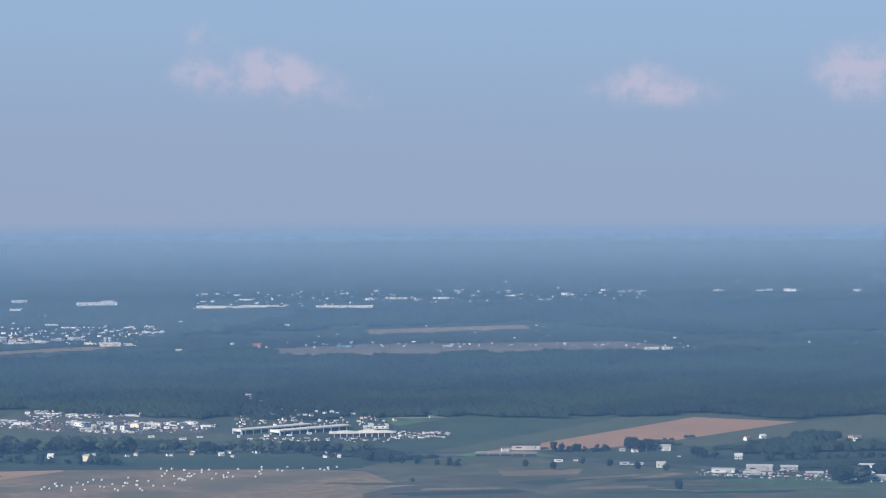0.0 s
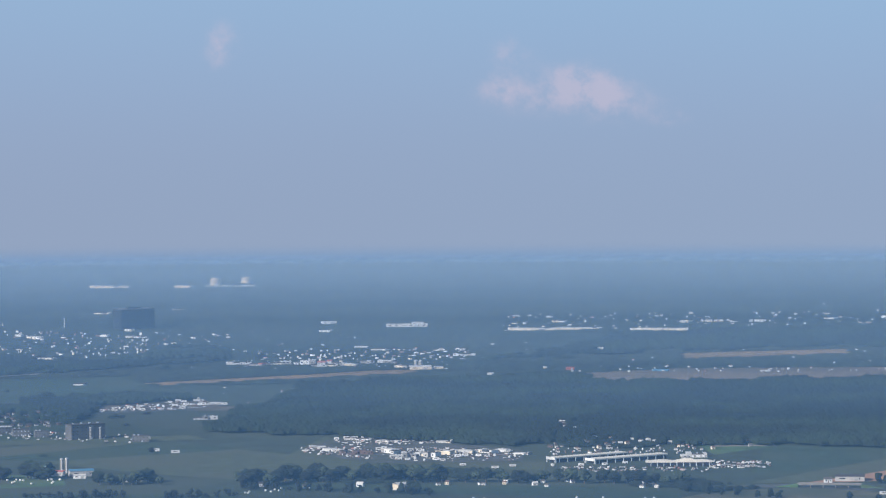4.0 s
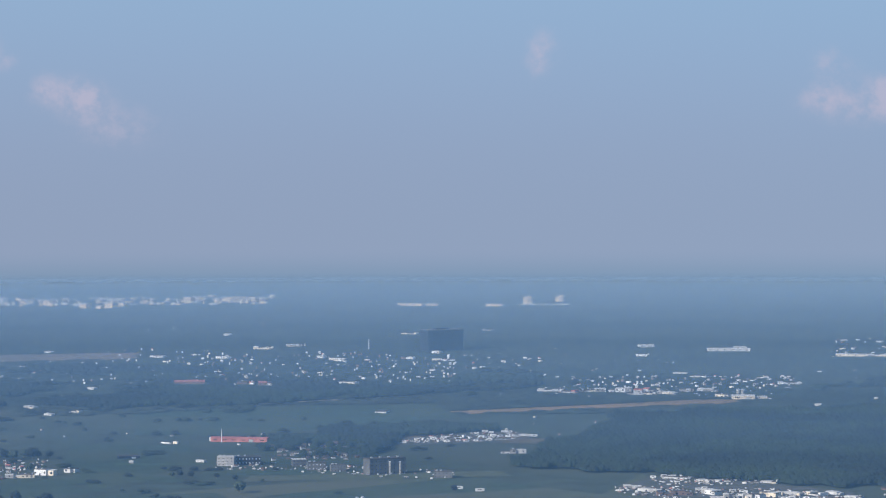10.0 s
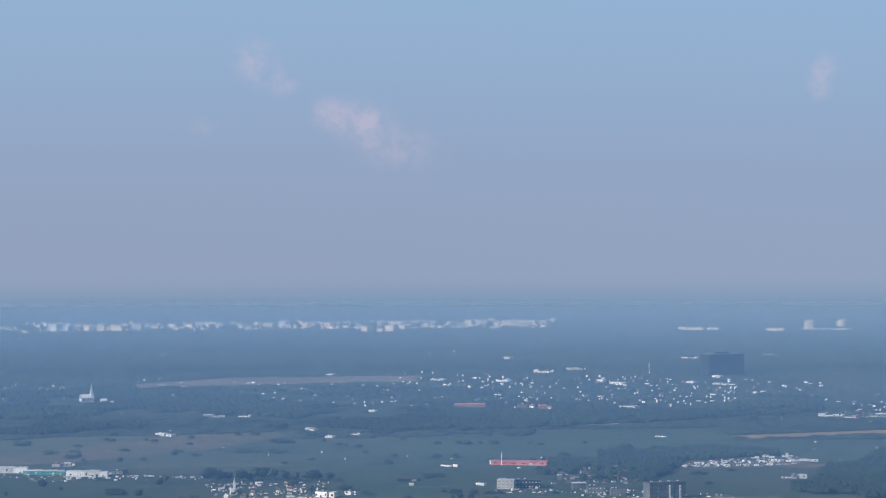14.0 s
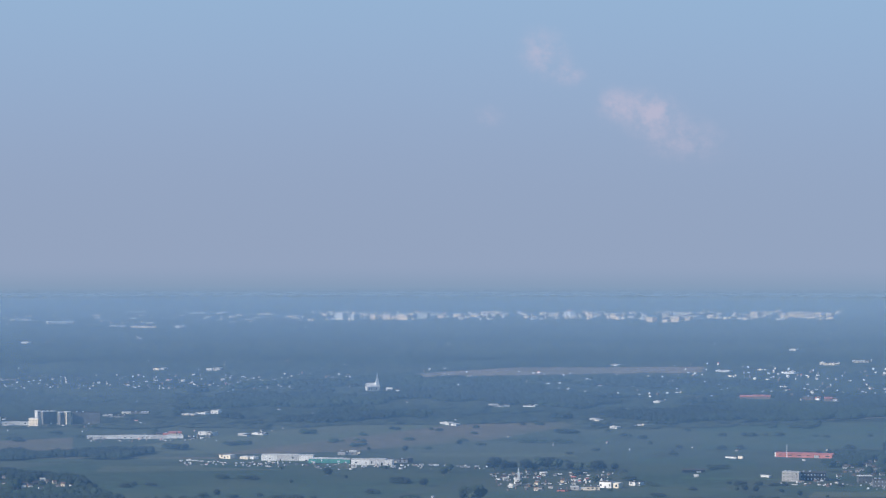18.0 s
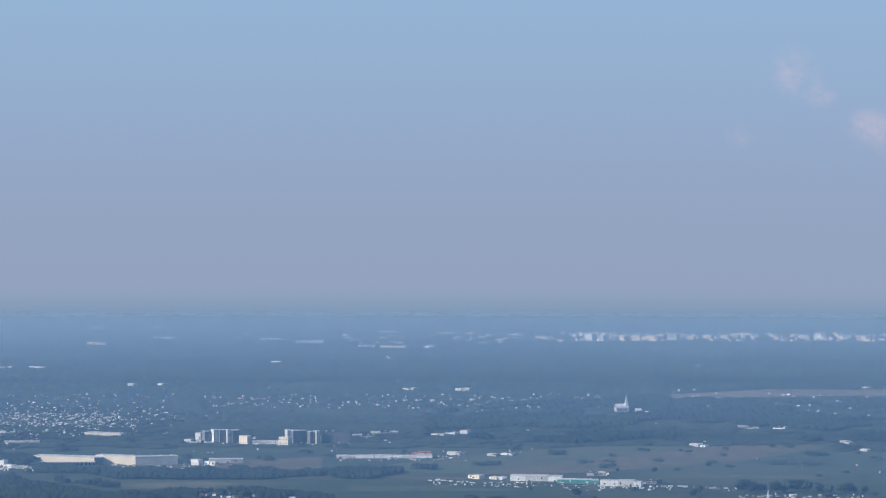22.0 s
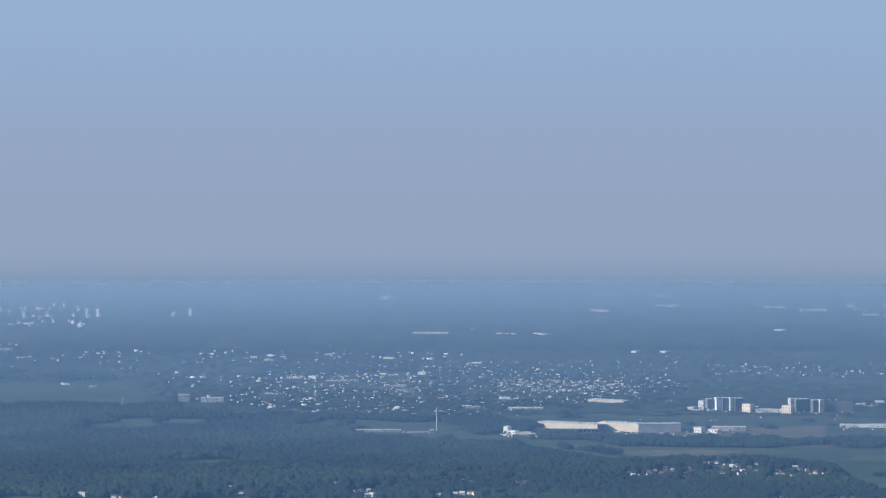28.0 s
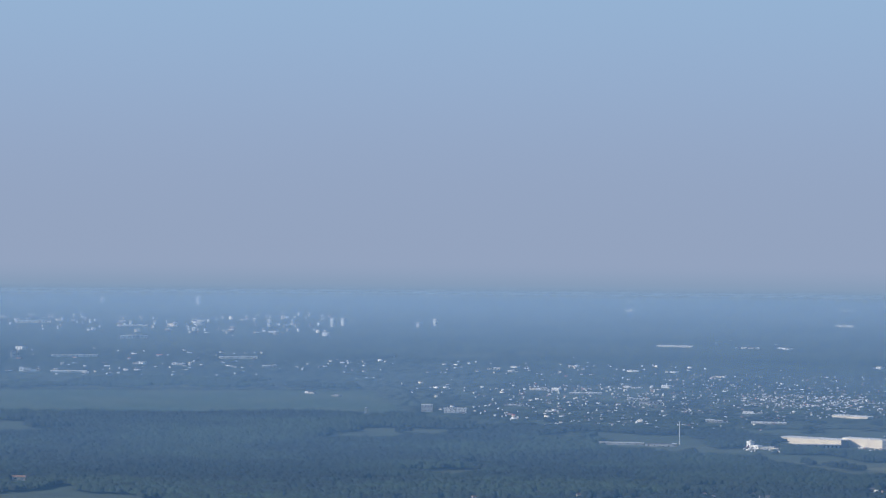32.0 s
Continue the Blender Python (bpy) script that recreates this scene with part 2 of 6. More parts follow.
def box(bm, cx, cy, z0, w, dp, h, bevel=0.0):
    """A box standing on z0, with its edges broken where bevel is given."""
    made = bmesh.ops.create_cube(bm, size=1.0, matrix=Matrix.Translation((cx, cy, z0 + h / 2)) @ Matrix.Diagonal((w, dp, h, 1)))
    if bevel:
        edges = list({e for v in made["verts"] for e in v.link_edges})
        bmesh.ops.bevel(bm, geom=edges, offset=bevel, segments=1, affect="EDGES")
    return bm


def boxed(*args, **more):
    return box(bmesh.new(), *args, **more)


def gable(w, dp, z0, rise, over=0.2):
    """A pitched roof with its ridge along x and a thickness of its own."""
    a, b, t = w / 2 + over, dp / 2 + over, 0.18
    verts = [(-a, -b, z0), (a, -b, z0), (a, b, z0), (-a, b, z0), (-a, 0, z0 + rise), (a, 0, z0 + rise),
             (-a, -b, z0 + t), (a, -b, z0 + t), (a, b, z0 + t), (-a, b, z0 + t), (-a, 0, z0 + rise + t), (a, 0, z0 + rise + t)]
    bm = bmesh.new()
    vs = [bm.verts.new(v) for v in verts]
    for f in ((6, 7, 11, 10), (8, 9, 10, 11), (1, 0, 4, 5), (3, 2, 5, 4), (0, 1, 7, 6), (2, 3, 9, 8), (0, 6, 10, 4), (4, 10, 9, 3), (7, 1, 5, 11), (11, 5, 2, 8)):
        bm.faces.new([vs[i] for i in f])
    return bm


def drum(bm, cx, cy, z0, r, h, n=20, r_top=None):
    bmesh.ops.create_cone(bm, cap_ends=True, segments=n, radius1=r, radius2=r if r_top is None else r_top, depth=h, matrix=Matrix.Translation((cx, cy, z0 + h / 2)))
    return bm


def root(name, az, d, turn=0.0, label="", category="", group="", z=0.0):
    """The empty at a thing's base, turned so that its front looks to the hill."""
    ob = new(name)
    ob.matrix_basis = Matrix.Translation(at(az, d, z)) @ pose(0, 0, 0, 0, 0, az + turn)
    return tagged(ob, label, category, group)


# ---------------------------------------------------------------- ground and haze
def sheet(name, ring, z, mat, label="", category="", kind="structure"):
    bm = bmesh.new()
    bm.faces.new([bm.verts.new((*at(a, d).xy, z)) for a, d in ring])
    bmesh.ops.recalc_face_normals(bm, faces=bm.faces)
    if bm.faces[:][0].normal.z < 0:
        bmesh.ops.reverse_faces(bm, faces=bm.faces)
    ob = part(name, bm, mat, None)
    return tagged(ob, label, category, kind=kind)


rings = [0, 300, 900, 1600, 2200, 2800, 3400, 4000, 4400, 4650]
gv, gf = [(0, 0, 0)], []
for r in rings[1:]:
    gv += [(r * math.cos(i * math.tau / 360), r * math.sin(i * math.tau / 360), 0) for i in range(360)]
for k in range(len(rings) - 2):
    for i in range(360):
        a, b = 1 + k * 360 + i, 1 + k * 360 + (i + 1) % 360
        gf.append((a, a + 360, b + 360, b))
ground = new("ground", mesh_from("ground", gv, gf, GRASS))
tagged(ground, "wide flat green plain under summer haze", "ground", kind="structure")
inner = bmesh.new()
bmesh.ops.create_circle(inner, cap_ends=True, segments=360, radius=300)
tagged(part("ground_under_hill", inner, GRASS, None), "grass at the foot of the lookout", "ground", kind="structure")


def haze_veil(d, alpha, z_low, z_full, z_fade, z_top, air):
    """Painted haze over the plain: a thin curtain scattering daylight and passing the rest."""
    made = bpy.data.materials.new("haze_curtain")
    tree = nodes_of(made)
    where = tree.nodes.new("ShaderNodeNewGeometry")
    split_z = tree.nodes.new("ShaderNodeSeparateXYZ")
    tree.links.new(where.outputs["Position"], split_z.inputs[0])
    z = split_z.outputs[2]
    # opacity grows with height, so farther ground behind the curtain fades more
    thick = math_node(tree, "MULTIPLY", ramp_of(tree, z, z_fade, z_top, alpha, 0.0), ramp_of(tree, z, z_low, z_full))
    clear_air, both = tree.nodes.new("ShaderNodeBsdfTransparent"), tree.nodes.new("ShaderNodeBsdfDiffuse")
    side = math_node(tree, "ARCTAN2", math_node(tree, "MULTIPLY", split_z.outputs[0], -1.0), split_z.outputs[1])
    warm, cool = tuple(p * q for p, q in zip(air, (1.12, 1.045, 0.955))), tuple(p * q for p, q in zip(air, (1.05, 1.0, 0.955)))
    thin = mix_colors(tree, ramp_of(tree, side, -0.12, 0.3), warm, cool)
    # from 2900 to 4200 m the painted haze is brightened towards the last towns
    side_gain = ramp_of(tree, side, 0.24, 0.50, 1.0, 1.0 if d < 2900 or d > 4200 else 1.13)
    tree.links.new(mix_colors(tree, 1.0, thin, side_gain, "MULTIPLY"), both.inputs[0])
    facing = tree.nodes.new("ShaderNodeCombineXYZ")  # one fixed normal keeps the painted haze evenly bright along the curtain
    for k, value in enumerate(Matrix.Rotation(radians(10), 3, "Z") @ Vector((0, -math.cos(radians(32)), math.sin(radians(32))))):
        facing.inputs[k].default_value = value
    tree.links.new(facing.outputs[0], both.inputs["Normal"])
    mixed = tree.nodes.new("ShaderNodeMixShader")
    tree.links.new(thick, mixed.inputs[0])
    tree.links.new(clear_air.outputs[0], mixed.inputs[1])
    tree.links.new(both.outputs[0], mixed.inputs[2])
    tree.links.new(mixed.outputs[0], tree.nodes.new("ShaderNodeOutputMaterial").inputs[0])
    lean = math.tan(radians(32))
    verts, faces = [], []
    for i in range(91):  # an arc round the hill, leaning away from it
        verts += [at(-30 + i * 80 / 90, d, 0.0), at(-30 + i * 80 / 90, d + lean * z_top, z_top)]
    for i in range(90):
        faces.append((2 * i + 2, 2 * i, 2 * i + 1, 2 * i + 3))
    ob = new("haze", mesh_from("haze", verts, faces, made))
    return tagged(ob, "thin see-through curtain painted as bluish summer haze", "haze", kind="stuff")


NEAR_HAZE, FAR_HAZE = Vector((0.116, 0.288, 0.622)), Vector((0.280, 0.378, 0.480))  # haze colours: bluer near by, whiter towards the skyline
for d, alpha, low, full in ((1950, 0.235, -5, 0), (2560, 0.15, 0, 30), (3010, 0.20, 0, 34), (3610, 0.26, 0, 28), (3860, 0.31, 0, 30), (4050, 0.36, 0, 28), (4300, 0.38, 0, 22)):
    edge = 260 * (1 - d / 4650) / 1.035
    haze_veil(d, alpha, low, full, edge - 2.5, edge + (4.5 if d < 4000 else 3.5), NEAR_HAZE.lerp(FAR_HAZE, (d - 2030) / 2530) * (1.0 if d < 4000 else 0.97 if d < 4200 else 0.82))

FIELDS = []


def field(ring, mat, label, category="field", name="field"):
    FIELDS.append(ring)
    return sheet(name, ring, 0.03 + 0.0022 * len(FIELDS), mat, label, category)


# ---------------------------------------------------------------- trees
def ico_base(level):
    bm = bmesh.new()
    bmesh.ops.create_icosphere(bm, subdivisions=level, radius=1.0)
    v = np.array([p.co[:] for p in bm.verts])
    f = np.array([[p.index for p in q.verts] for q in bm.faces])
    bm.free()
    return v, f


OCTA = (np.array([(1, 0, 0), (-1, 0, 0), (0, 1, 0), (0, -1, 0), (0, 0, 1), (0, 0, -1)], float),
        np.array([(0, 2, 4), (2, 1, 4), (1, 3, 4), (3, 0, 4), (2, 0, 5), (1, 2, 5), (3, 1, 5), (0, 3, 5)]))
DOME = (np.array([(0, 0, 1.0)] + [(0.72 * math.cos(k * 1.2566), 0.72 * math.sin(k * 1.2566), 0.55) for k in range(5)] + [(math.cos(k * 1.2566 + 0.63), math.sin(k * 1.2566 + 0.63), -0.35) for k in range(5)]),
        np.array([(0, 1 + k, 1 + (k + 1) % 5) for k in range(5)] + [(1 + k, 6 + k, 1 + (k + 1) % 5) for k in range(5)] + [(6 + k, 6 + (k + 1) % 5, 1 + (k + 1) % 5) for k in range(5)]))
ICO = {-1: DOME, 0: OCTA, 1: ico_base(1), 2: ico_base(2)}


def clumps(centres, radii, heights, level=1, rough=0.28, seed=1):
    """Rounded leafy lumps, each with an uneven outline, as arrays."""
    rng = np.random.default_rng(seed)
    v, f = ICO[level]
    n, m = len(centres), len(v)
    turn = rng.uniform(0, math.tau, n)
    c, s = np.cos(turn)[:, None], np.sin(turn)[:, None]
    jag = 1 + rng.uniform(-rough, rough, (n, m))
    x = (v[:, 0] * c - v[:, 1] * s) * jag * radii[:, None]
    y = (v[:, 0] * s + v[:, 1] * c) * jag * radii[:, None]
    z = v[:, 2] * jag * heights[:, None]
    verts = np.stack([x, y, z], 2) + np.asarray(centres)[:, None, :]
    faces = f[None] + (np.arange(n) * m)[:, None, None]
    return verts.reshape(-1, 3), faces.reshape(-1, 3)


def inside(ring, a, d):
    """Which of the points (a, d) lie in the ring of (azimuth, distance) corners."""
    ok = np.zeros(len(a), bool)
    for (a0, d0), (a1, d1) in zip(ring, ring[1:] + ring[:1]):
        cross = (d0 > d) != (d1 > d)
        ok ^= cross & (a < (a1 - a0) * (d - d0) / ((d1 - d0) or 1e-9) + a0)
    return ok


def waves(a, d, size):
    """A smooth uneven swell between about -1 and 1 over the plan, some size metres from crest to crest."""
    x, y = -np.sin(np.radians(a)) * d * 6.28 / size, np.cos(np.radians(a)) * d * 6.28 / size
    return (np.sin(x * 0.83 + 1.6 * np.sin(y * 0.41 + 0.7)) + np.sin(y * 0.67 + 1.9 * np.sin(x * 0.53)) + np.sin((x + y) * 0.47 + 1.2 * np.sin((x - y) * 0.71))) / 2.4


def scatter(ring, count, seed, ragged=0.0):
    """count points strewn evenly over a ring of the plan, its edge frayed by some metres."""
    rng = np.random.default_rng(seed)
    a0, a1 = min(p[0] for p in ring), max(p[0] for p in ring)
    d0, d1 = min(p[1] for p in ring), max(p[1] for p in ring)
    got_a, got_d = np.zeros(0), np.zeros(0)
    for _ in range(60):
        a, d = rng.uniform(a0, a1, count), np.sqrt(rng.uniform(d0 * d0, d1 * d1, count))
        fray = ragged * (waves(a, d, 60.0) + 0.6 * waves(a + 3, d, 23.0))
        ok = inside(ring, a + fray * 0.012, d + fray)
        got_a, got_d = np.append(got_a, a[ok]), np.append(got_d, d[ok])
        if len(got_a) >= count:
            break
    return got_a[:count], got_d[:count]


def ring_area(ring):
    pts = [at(a, d) for a, d in ring]
    return abs(sum(p.x * q.y - q.x * p.y for p, q in zip(pts, pts[1:] + pts[:1]))) / 2


def wood(ring, spacing, tall, label, seed, mat=None, level=1, name="forest", gaps=None, closed=1.0, over=False, wide=130.0):
    """A wood of many crowns: one object, since nobody could count them."""
    spacing *= 0.8 if level else 1.0
    count = int(ring_area(ring) / spacing ** 2)
    a, d = scatter(ring, count, seed, 14.0)
    rng = np.random.default_rng(seed + 100)
    open_ground = np.zeros(len(a), bool)
    for ca, cd, half, share in CLEAR:
        open_ground |= (np.abs(a - ca) < half) & (d < cd + 8) & (d > cd - share * tall * cd / 260)
    a, d = a[~open_ground], d[~open_ground]
    if gaps is not None:
        keep = np.array([noise.noise(at(p, q) / wide) + 0.5 * noise.noise(at(p, q) / (wide * 0.3)) > gaps for p, q in zip(a, d)])
        for f in () if over else FIELDS:
            keep &= ~inside(f, a, d)
        for f in TOWNS:
            keep &= ~(inside(f, a, d) & (rng.random(len(a)) < 0.62))
        a, d = a[keep], d[keep]
    giant = rng.random(len(a)) < 0.10
    size = spacing * (0.75 + 0.4 * rng.random(len(a)) ** 2) * np.where(giant, 1.3, 1.0)
    swell = 0.10 * waves(a, d, 90.0) + 0.07 * waves(a + 2, d, 31.0)
    high = tall * rng.uniform(0.72, 1.02, len(a)) * (1 + swell) * np.where(giant, 1.16, 1.0)
    if gaps is not None:
        for f in TOWNS:
            high = np.where(inside(f, a, d), high * 0.7, high)
    centre = np.stack([-np.sin(np.radians(a)) * d, np.cos(np.radians(a)) * d, high * 0.5], 1)
    v, f = clumps(centre, size * closed, high * 0.5, level, 0.30, seed)
    data = mesh_from(name, v, f, mat or LEAF)
    data.polygons.foreach_set("use_smooth", np.ones(len(f), bool))
    return tagged(new(name, data), label, "forest", kind="stuff")


def tree_model(seed, mat):
    """A broadleaf tree 1 m high: a tapered trunk, limbs, and a crown of many leafy clumps with gaps."""
    rng = random.Random(seed)
    thing = new("tree")
    bm = bmesh.new()
    drum(bm, 0, 0, 0, 0.035, 0.45, 7, 0.02)
    for k in range(5):
        turn = k * 1.26 + rng.uniform(-0.3, 0.3)
        lean = Matrix.Translation((0, 0, 0.28 + 0.04 * k)) @ Matrix.Rotation(turn, 4, "Z") @ Matrix.Rotation(0.7, 4, "Y") @ Matrix.Translation((0, 0, 0.14))
        bmesh.ops.create_cone(bm, cap_ends=True, segments=5, radius1=0.016, radius2=0.006, depth=0.28, matrix=lean)
    part("trunk", bm, BARK, thing)
    n = 60
    centre, size = [], []
    for _ in range(n):
        u, w = rng.uniform(0, math.tau), rng.uniform(-0.9, 1)
        r = 0.33 * math.sqrt(max(0.05, 1 - w * w)) * rng.uniform(0.45, 1.0)
        centre.append((r * math.cos(u), r * math.sin(u), 0.58 + 0.32 * w * rng.uniform(0.7, 1.05)))
        size.append(rng.uniform(0.09, 0.18))
    v, f = clumps(np.array(centre), np.array(size), np.array(size) * 0.85, 1, 0.4, seed)
    leafy = mesh_from("crown", v, f, mat)
    leafy.polygons.foreach_set("use_smooth", np.ones(len(f), bool))
    part("crown", leafy, mat, thing)
    return thing


TREES = [tree_model(k, LEAF if k % 3 else LEAF_LIGHT) for k in range(6)]
for k, made in enumerate(TREES):
    made.matrix_basis = Matrix.Translation(at(-9.6 + 0.43 * k, 2140 + 13 * k % 40)) @ Matrix.Diagonal((5, 5, 5, 1))
    tagged(made, "broadleaf tree with a dense dark green crown beside a farm field", "tree", "trees of the plain")


def tree(az, d, high, k=0, wide=1.0, label=""):
    made = copy_thing(TREES[k % 6], Matrix.Identity(4))
    made.matrix_basis = Matrix.Translation(at(az, d)) @ pose(0, 0, 0, 0, 0, k * 77) @ Matrix.Diagonal((high * wide, high * wide, high, 1))
    if label:
        tagged(made, label)
    return made


def hedge(ring_a, ring_b, count, high, seed, spread):
    """A row of bushes and small trees grown into each other."""
    rng = np.random.default_rng(seed)
    s = np.repeat((np.arange(count) + rng.uniform(0.1, 0.9, count)) / count, 14)
    n = len(s)
    az = ring_a[0] + (ring_b[0] - ring_a[0]) * s + rng.normal(0, 0.02, n)
    d = ring_a[1] + (ring_b[1] - ring_a[1]) * s + rng.uniform(-spread, spread, n)
    top = high * np.repeat(rng.uniform(0.5, 1.2, count), 14)
    size = top * rng.uniform(0.18, 0.34, n)
    z = np.maximum(size * 0.6, top * rng.uniform(0.1, 0.85, n))
    centre = np.stack([-np.sin(np.radians(az)) * d, np.cos(np.radians(az)) * d, z], 1)
    v, f = clumps(centre, size, size * 0.9, 1, 0.35, seed)
    leafy = mesh_from("hedgerow", v, f, LEAF)
    leafy.polygons.foreach_set("use_smooth", np.ones(len(f), bool))
    return tagged(new("hedgerow", leafy), "uneven dark green hedgerow along a field", "hedge", kind="stuff")


def tree_row(ring_a, ring_b, count, high, seed, spread=8.0, label=""):
    if high < 5:
        return hedge(ring_a, ring_b, count, high * 1.2, seed, spread)
    high *= 1.4
    rng = random.Random(seed)
    for k in range(count):
        s = (k + rng.uniform(0.1, 0.9)) / count
        az = ring_a[0] + (ring_b[0] - ring_a[0]) * s
        d = ring_a[1] + (ring_b[1] - ring_a[1]) * s + rng.uniform(-spread, spread)
        tree(az, d, high * rng.uniform(0.65, 1.2), rng.randrange(60), rng.uniform(1.1, 1.7), label)


# ---------------------------------------------------------------- buildings
def house_model(w, dp, h, rise, wall, roof, chimney):
    thing = new("house")
    walls = part("wall", boxed(0, 0, 0, w, dp, h), wall, thing)
    bm = bmesh.new()
    vs = [bm.verts.new(v) for v in ((-w / 2 + 0.02, -dp / 2, h), (-w / 2 + 0.02, dp / 2, h), (-w / 2 + 0.02, 0, h + rise - 0.1), (w / 2 - 0.02, -dp / 2, h), (w / 2 - 0.02, dp / 2, h), (w / 2 - 0.02, 0, h + rise - 0.1))]
    for f in ((0, 2, 1), (3, 4, 5), (0, 1, 4, 3), (0, 3, 5, 2), (1, 2, 5, 4)):
        bm.faces.new([vs[i] for i in f])
    part("gable_wall", bm, wall, thing)
    cover_roof = part("roof", gable(w, dp, h, rise), roof, thing)
    for x in (-w * 0.28, w * 0.28):
        part("window", boxed(x, -dp / 2 - 0.02, h * 0.42, w * 0.16, 0.06, h * 0.34), GLASS, walls)
    part("door", boxed(0, -dp / 2 - 0.02, 0, w * 0.13, 0.06, h * 0.7), BROWN_ROOF, walls)
    if chimney:
        part("chimney", boxed(w * 0.3, 0.2, h + rise * 0.4, 0.35, 0.35, rise * 0.9), BRICK, cover_roof)
    return thing


HOUSES = []
for w, dp, h, rise, wall, roof, text in (
        (5.0, 3.6, 2.2, 1.3, WHITE, DARK_ROOF, "white clapboard house with a dark shingle roof"),
        (4.2, 3.8, 2.6, 1.5, CREAM, BROWN_ROOF, "cream two-storey house with a brown shingle roof"),
        (5.6, 3.6, 2.0, 1.2, BRICK, DARK_ROOF, "brown brick bungalow with a dark roof"),
        (4.6, 3.6, 2.3, 1.4, GREY, DARK_ROOF, "grey-sided house with a dark roof"),
        (4.8, 3.8, 2.2, 1.3, WHITE, PALE_ROOF, "white house with a pale metal roof"),
        (4.8, 3.6, 2.3, 1.3, WHITE, RED, "white farmhouse with a red metal roof")):
    made = house_model(w, dp, h, rise, wall, roof, len(HOUSES) % 2 == 0)
    made.matrix_basis = Matrix.Translation(at(-11.9 + 0.23 * len(HOUSES), 2290 + 37 * len(HOUSES) % 50)) @ pose(0, 0, 0, 0, 0, 20 * len(HOUSES) - 60) @ Matrix.Scale(0.75, 4)
    HOUSES.append(tagged(made, text, "house", "houses of the plain"))


def house(az, d, k=0, turn=0.0, size=1.0, label=""):
    made = copy_thing(HOUSES[k % 6], Matrix.Identity(4))
    CLEAR.append((az, d, 0.06, 0.5))
    made.matrix_basis = Matrix.Translation(at(az, d)) @ pose(0, 0, 0, 0, 0, az + turn) @ Matrix.Scale(size * 0.8, 4)
    if label:
        tagged(made, label)
    return made


def caravan_model(w, h, mat, label, category, name):
    thing = new(name)
    body = part("body", boxed(0, 0, 0.35, w, 1.3, h, bevel=0.12), mat, thing)
    part("window", boxed(0, -0.66, 0.35 + h * 0.5, w * 0.5, 0.04, h * 0.25), GLASS, body)
    for x in (-w * 0.3, w * 0.3):
        bm = bmesh.new()
        bmesh.ops.create_cone(bm, cap_ends=True, segments=10, radius1=0.35, radius2=0.35, depth=1.34, matrix=Matrix.Translation((x, 0, 0.35)) @ Matrix.Rotation(math.pi / 2, 4, "X"))
        part("wheel", bm, TYRE, thing)
    return tagged(thing, label, category)


CARAVAN = caravan_model(3.6, 1.4, WHITE, "white camping caravan parked in a dealer's lot", "caravan", "caravan")
CAR = caravan_model(2.2, 0.75, CAR_PAINT, "parked car of pale paint on an asphalt lot", "car", "car")
TRUCK = caravan_model(5.6, 1.8, WHITE, "white box trailer of a truck on the highway", "truck", "truck")
for k, made in enumerate((CARAVAN, CAR, TRUCK)):
    made.matrix_basis = Matrix.Translation(at(-9.2 + 0.12 * k, 2178))


def vehicle(model, az, d, turn=0.0, size=1.0):
    made = copy_thing(model, Matrix.Identity(4))
    made.matrix_basis = Matrix.Translation(at(az, d)) @ pose(0, 0, 0, 0, 0, az + turn) @ Matrix.Scale(size, 4)
    return made


def parked(model, p0, p1, count, seed, spread=6.0, size=1.0):
    rng = random.Random(seed)
    for k in range(count):
        s = (k + rng.uniform(0.2, 0.8)) / count
        vehicle(model, p0[0] + (p1[0] - p0[0]) * s, p0[1] + (p1[1] - p0[1]) * s + rng.uniform(-spread, spread), rng.uniform(-12, 12) + 90 * (rng.random() < 0.3), size * rng.uniform(0.85, 1.15))


TOWNS = []  # rings of built-up ground, where trees are few and low
CLEAR = []  # open ground before buildings: azimuth, distance, half width in degrees, share of the trees' height


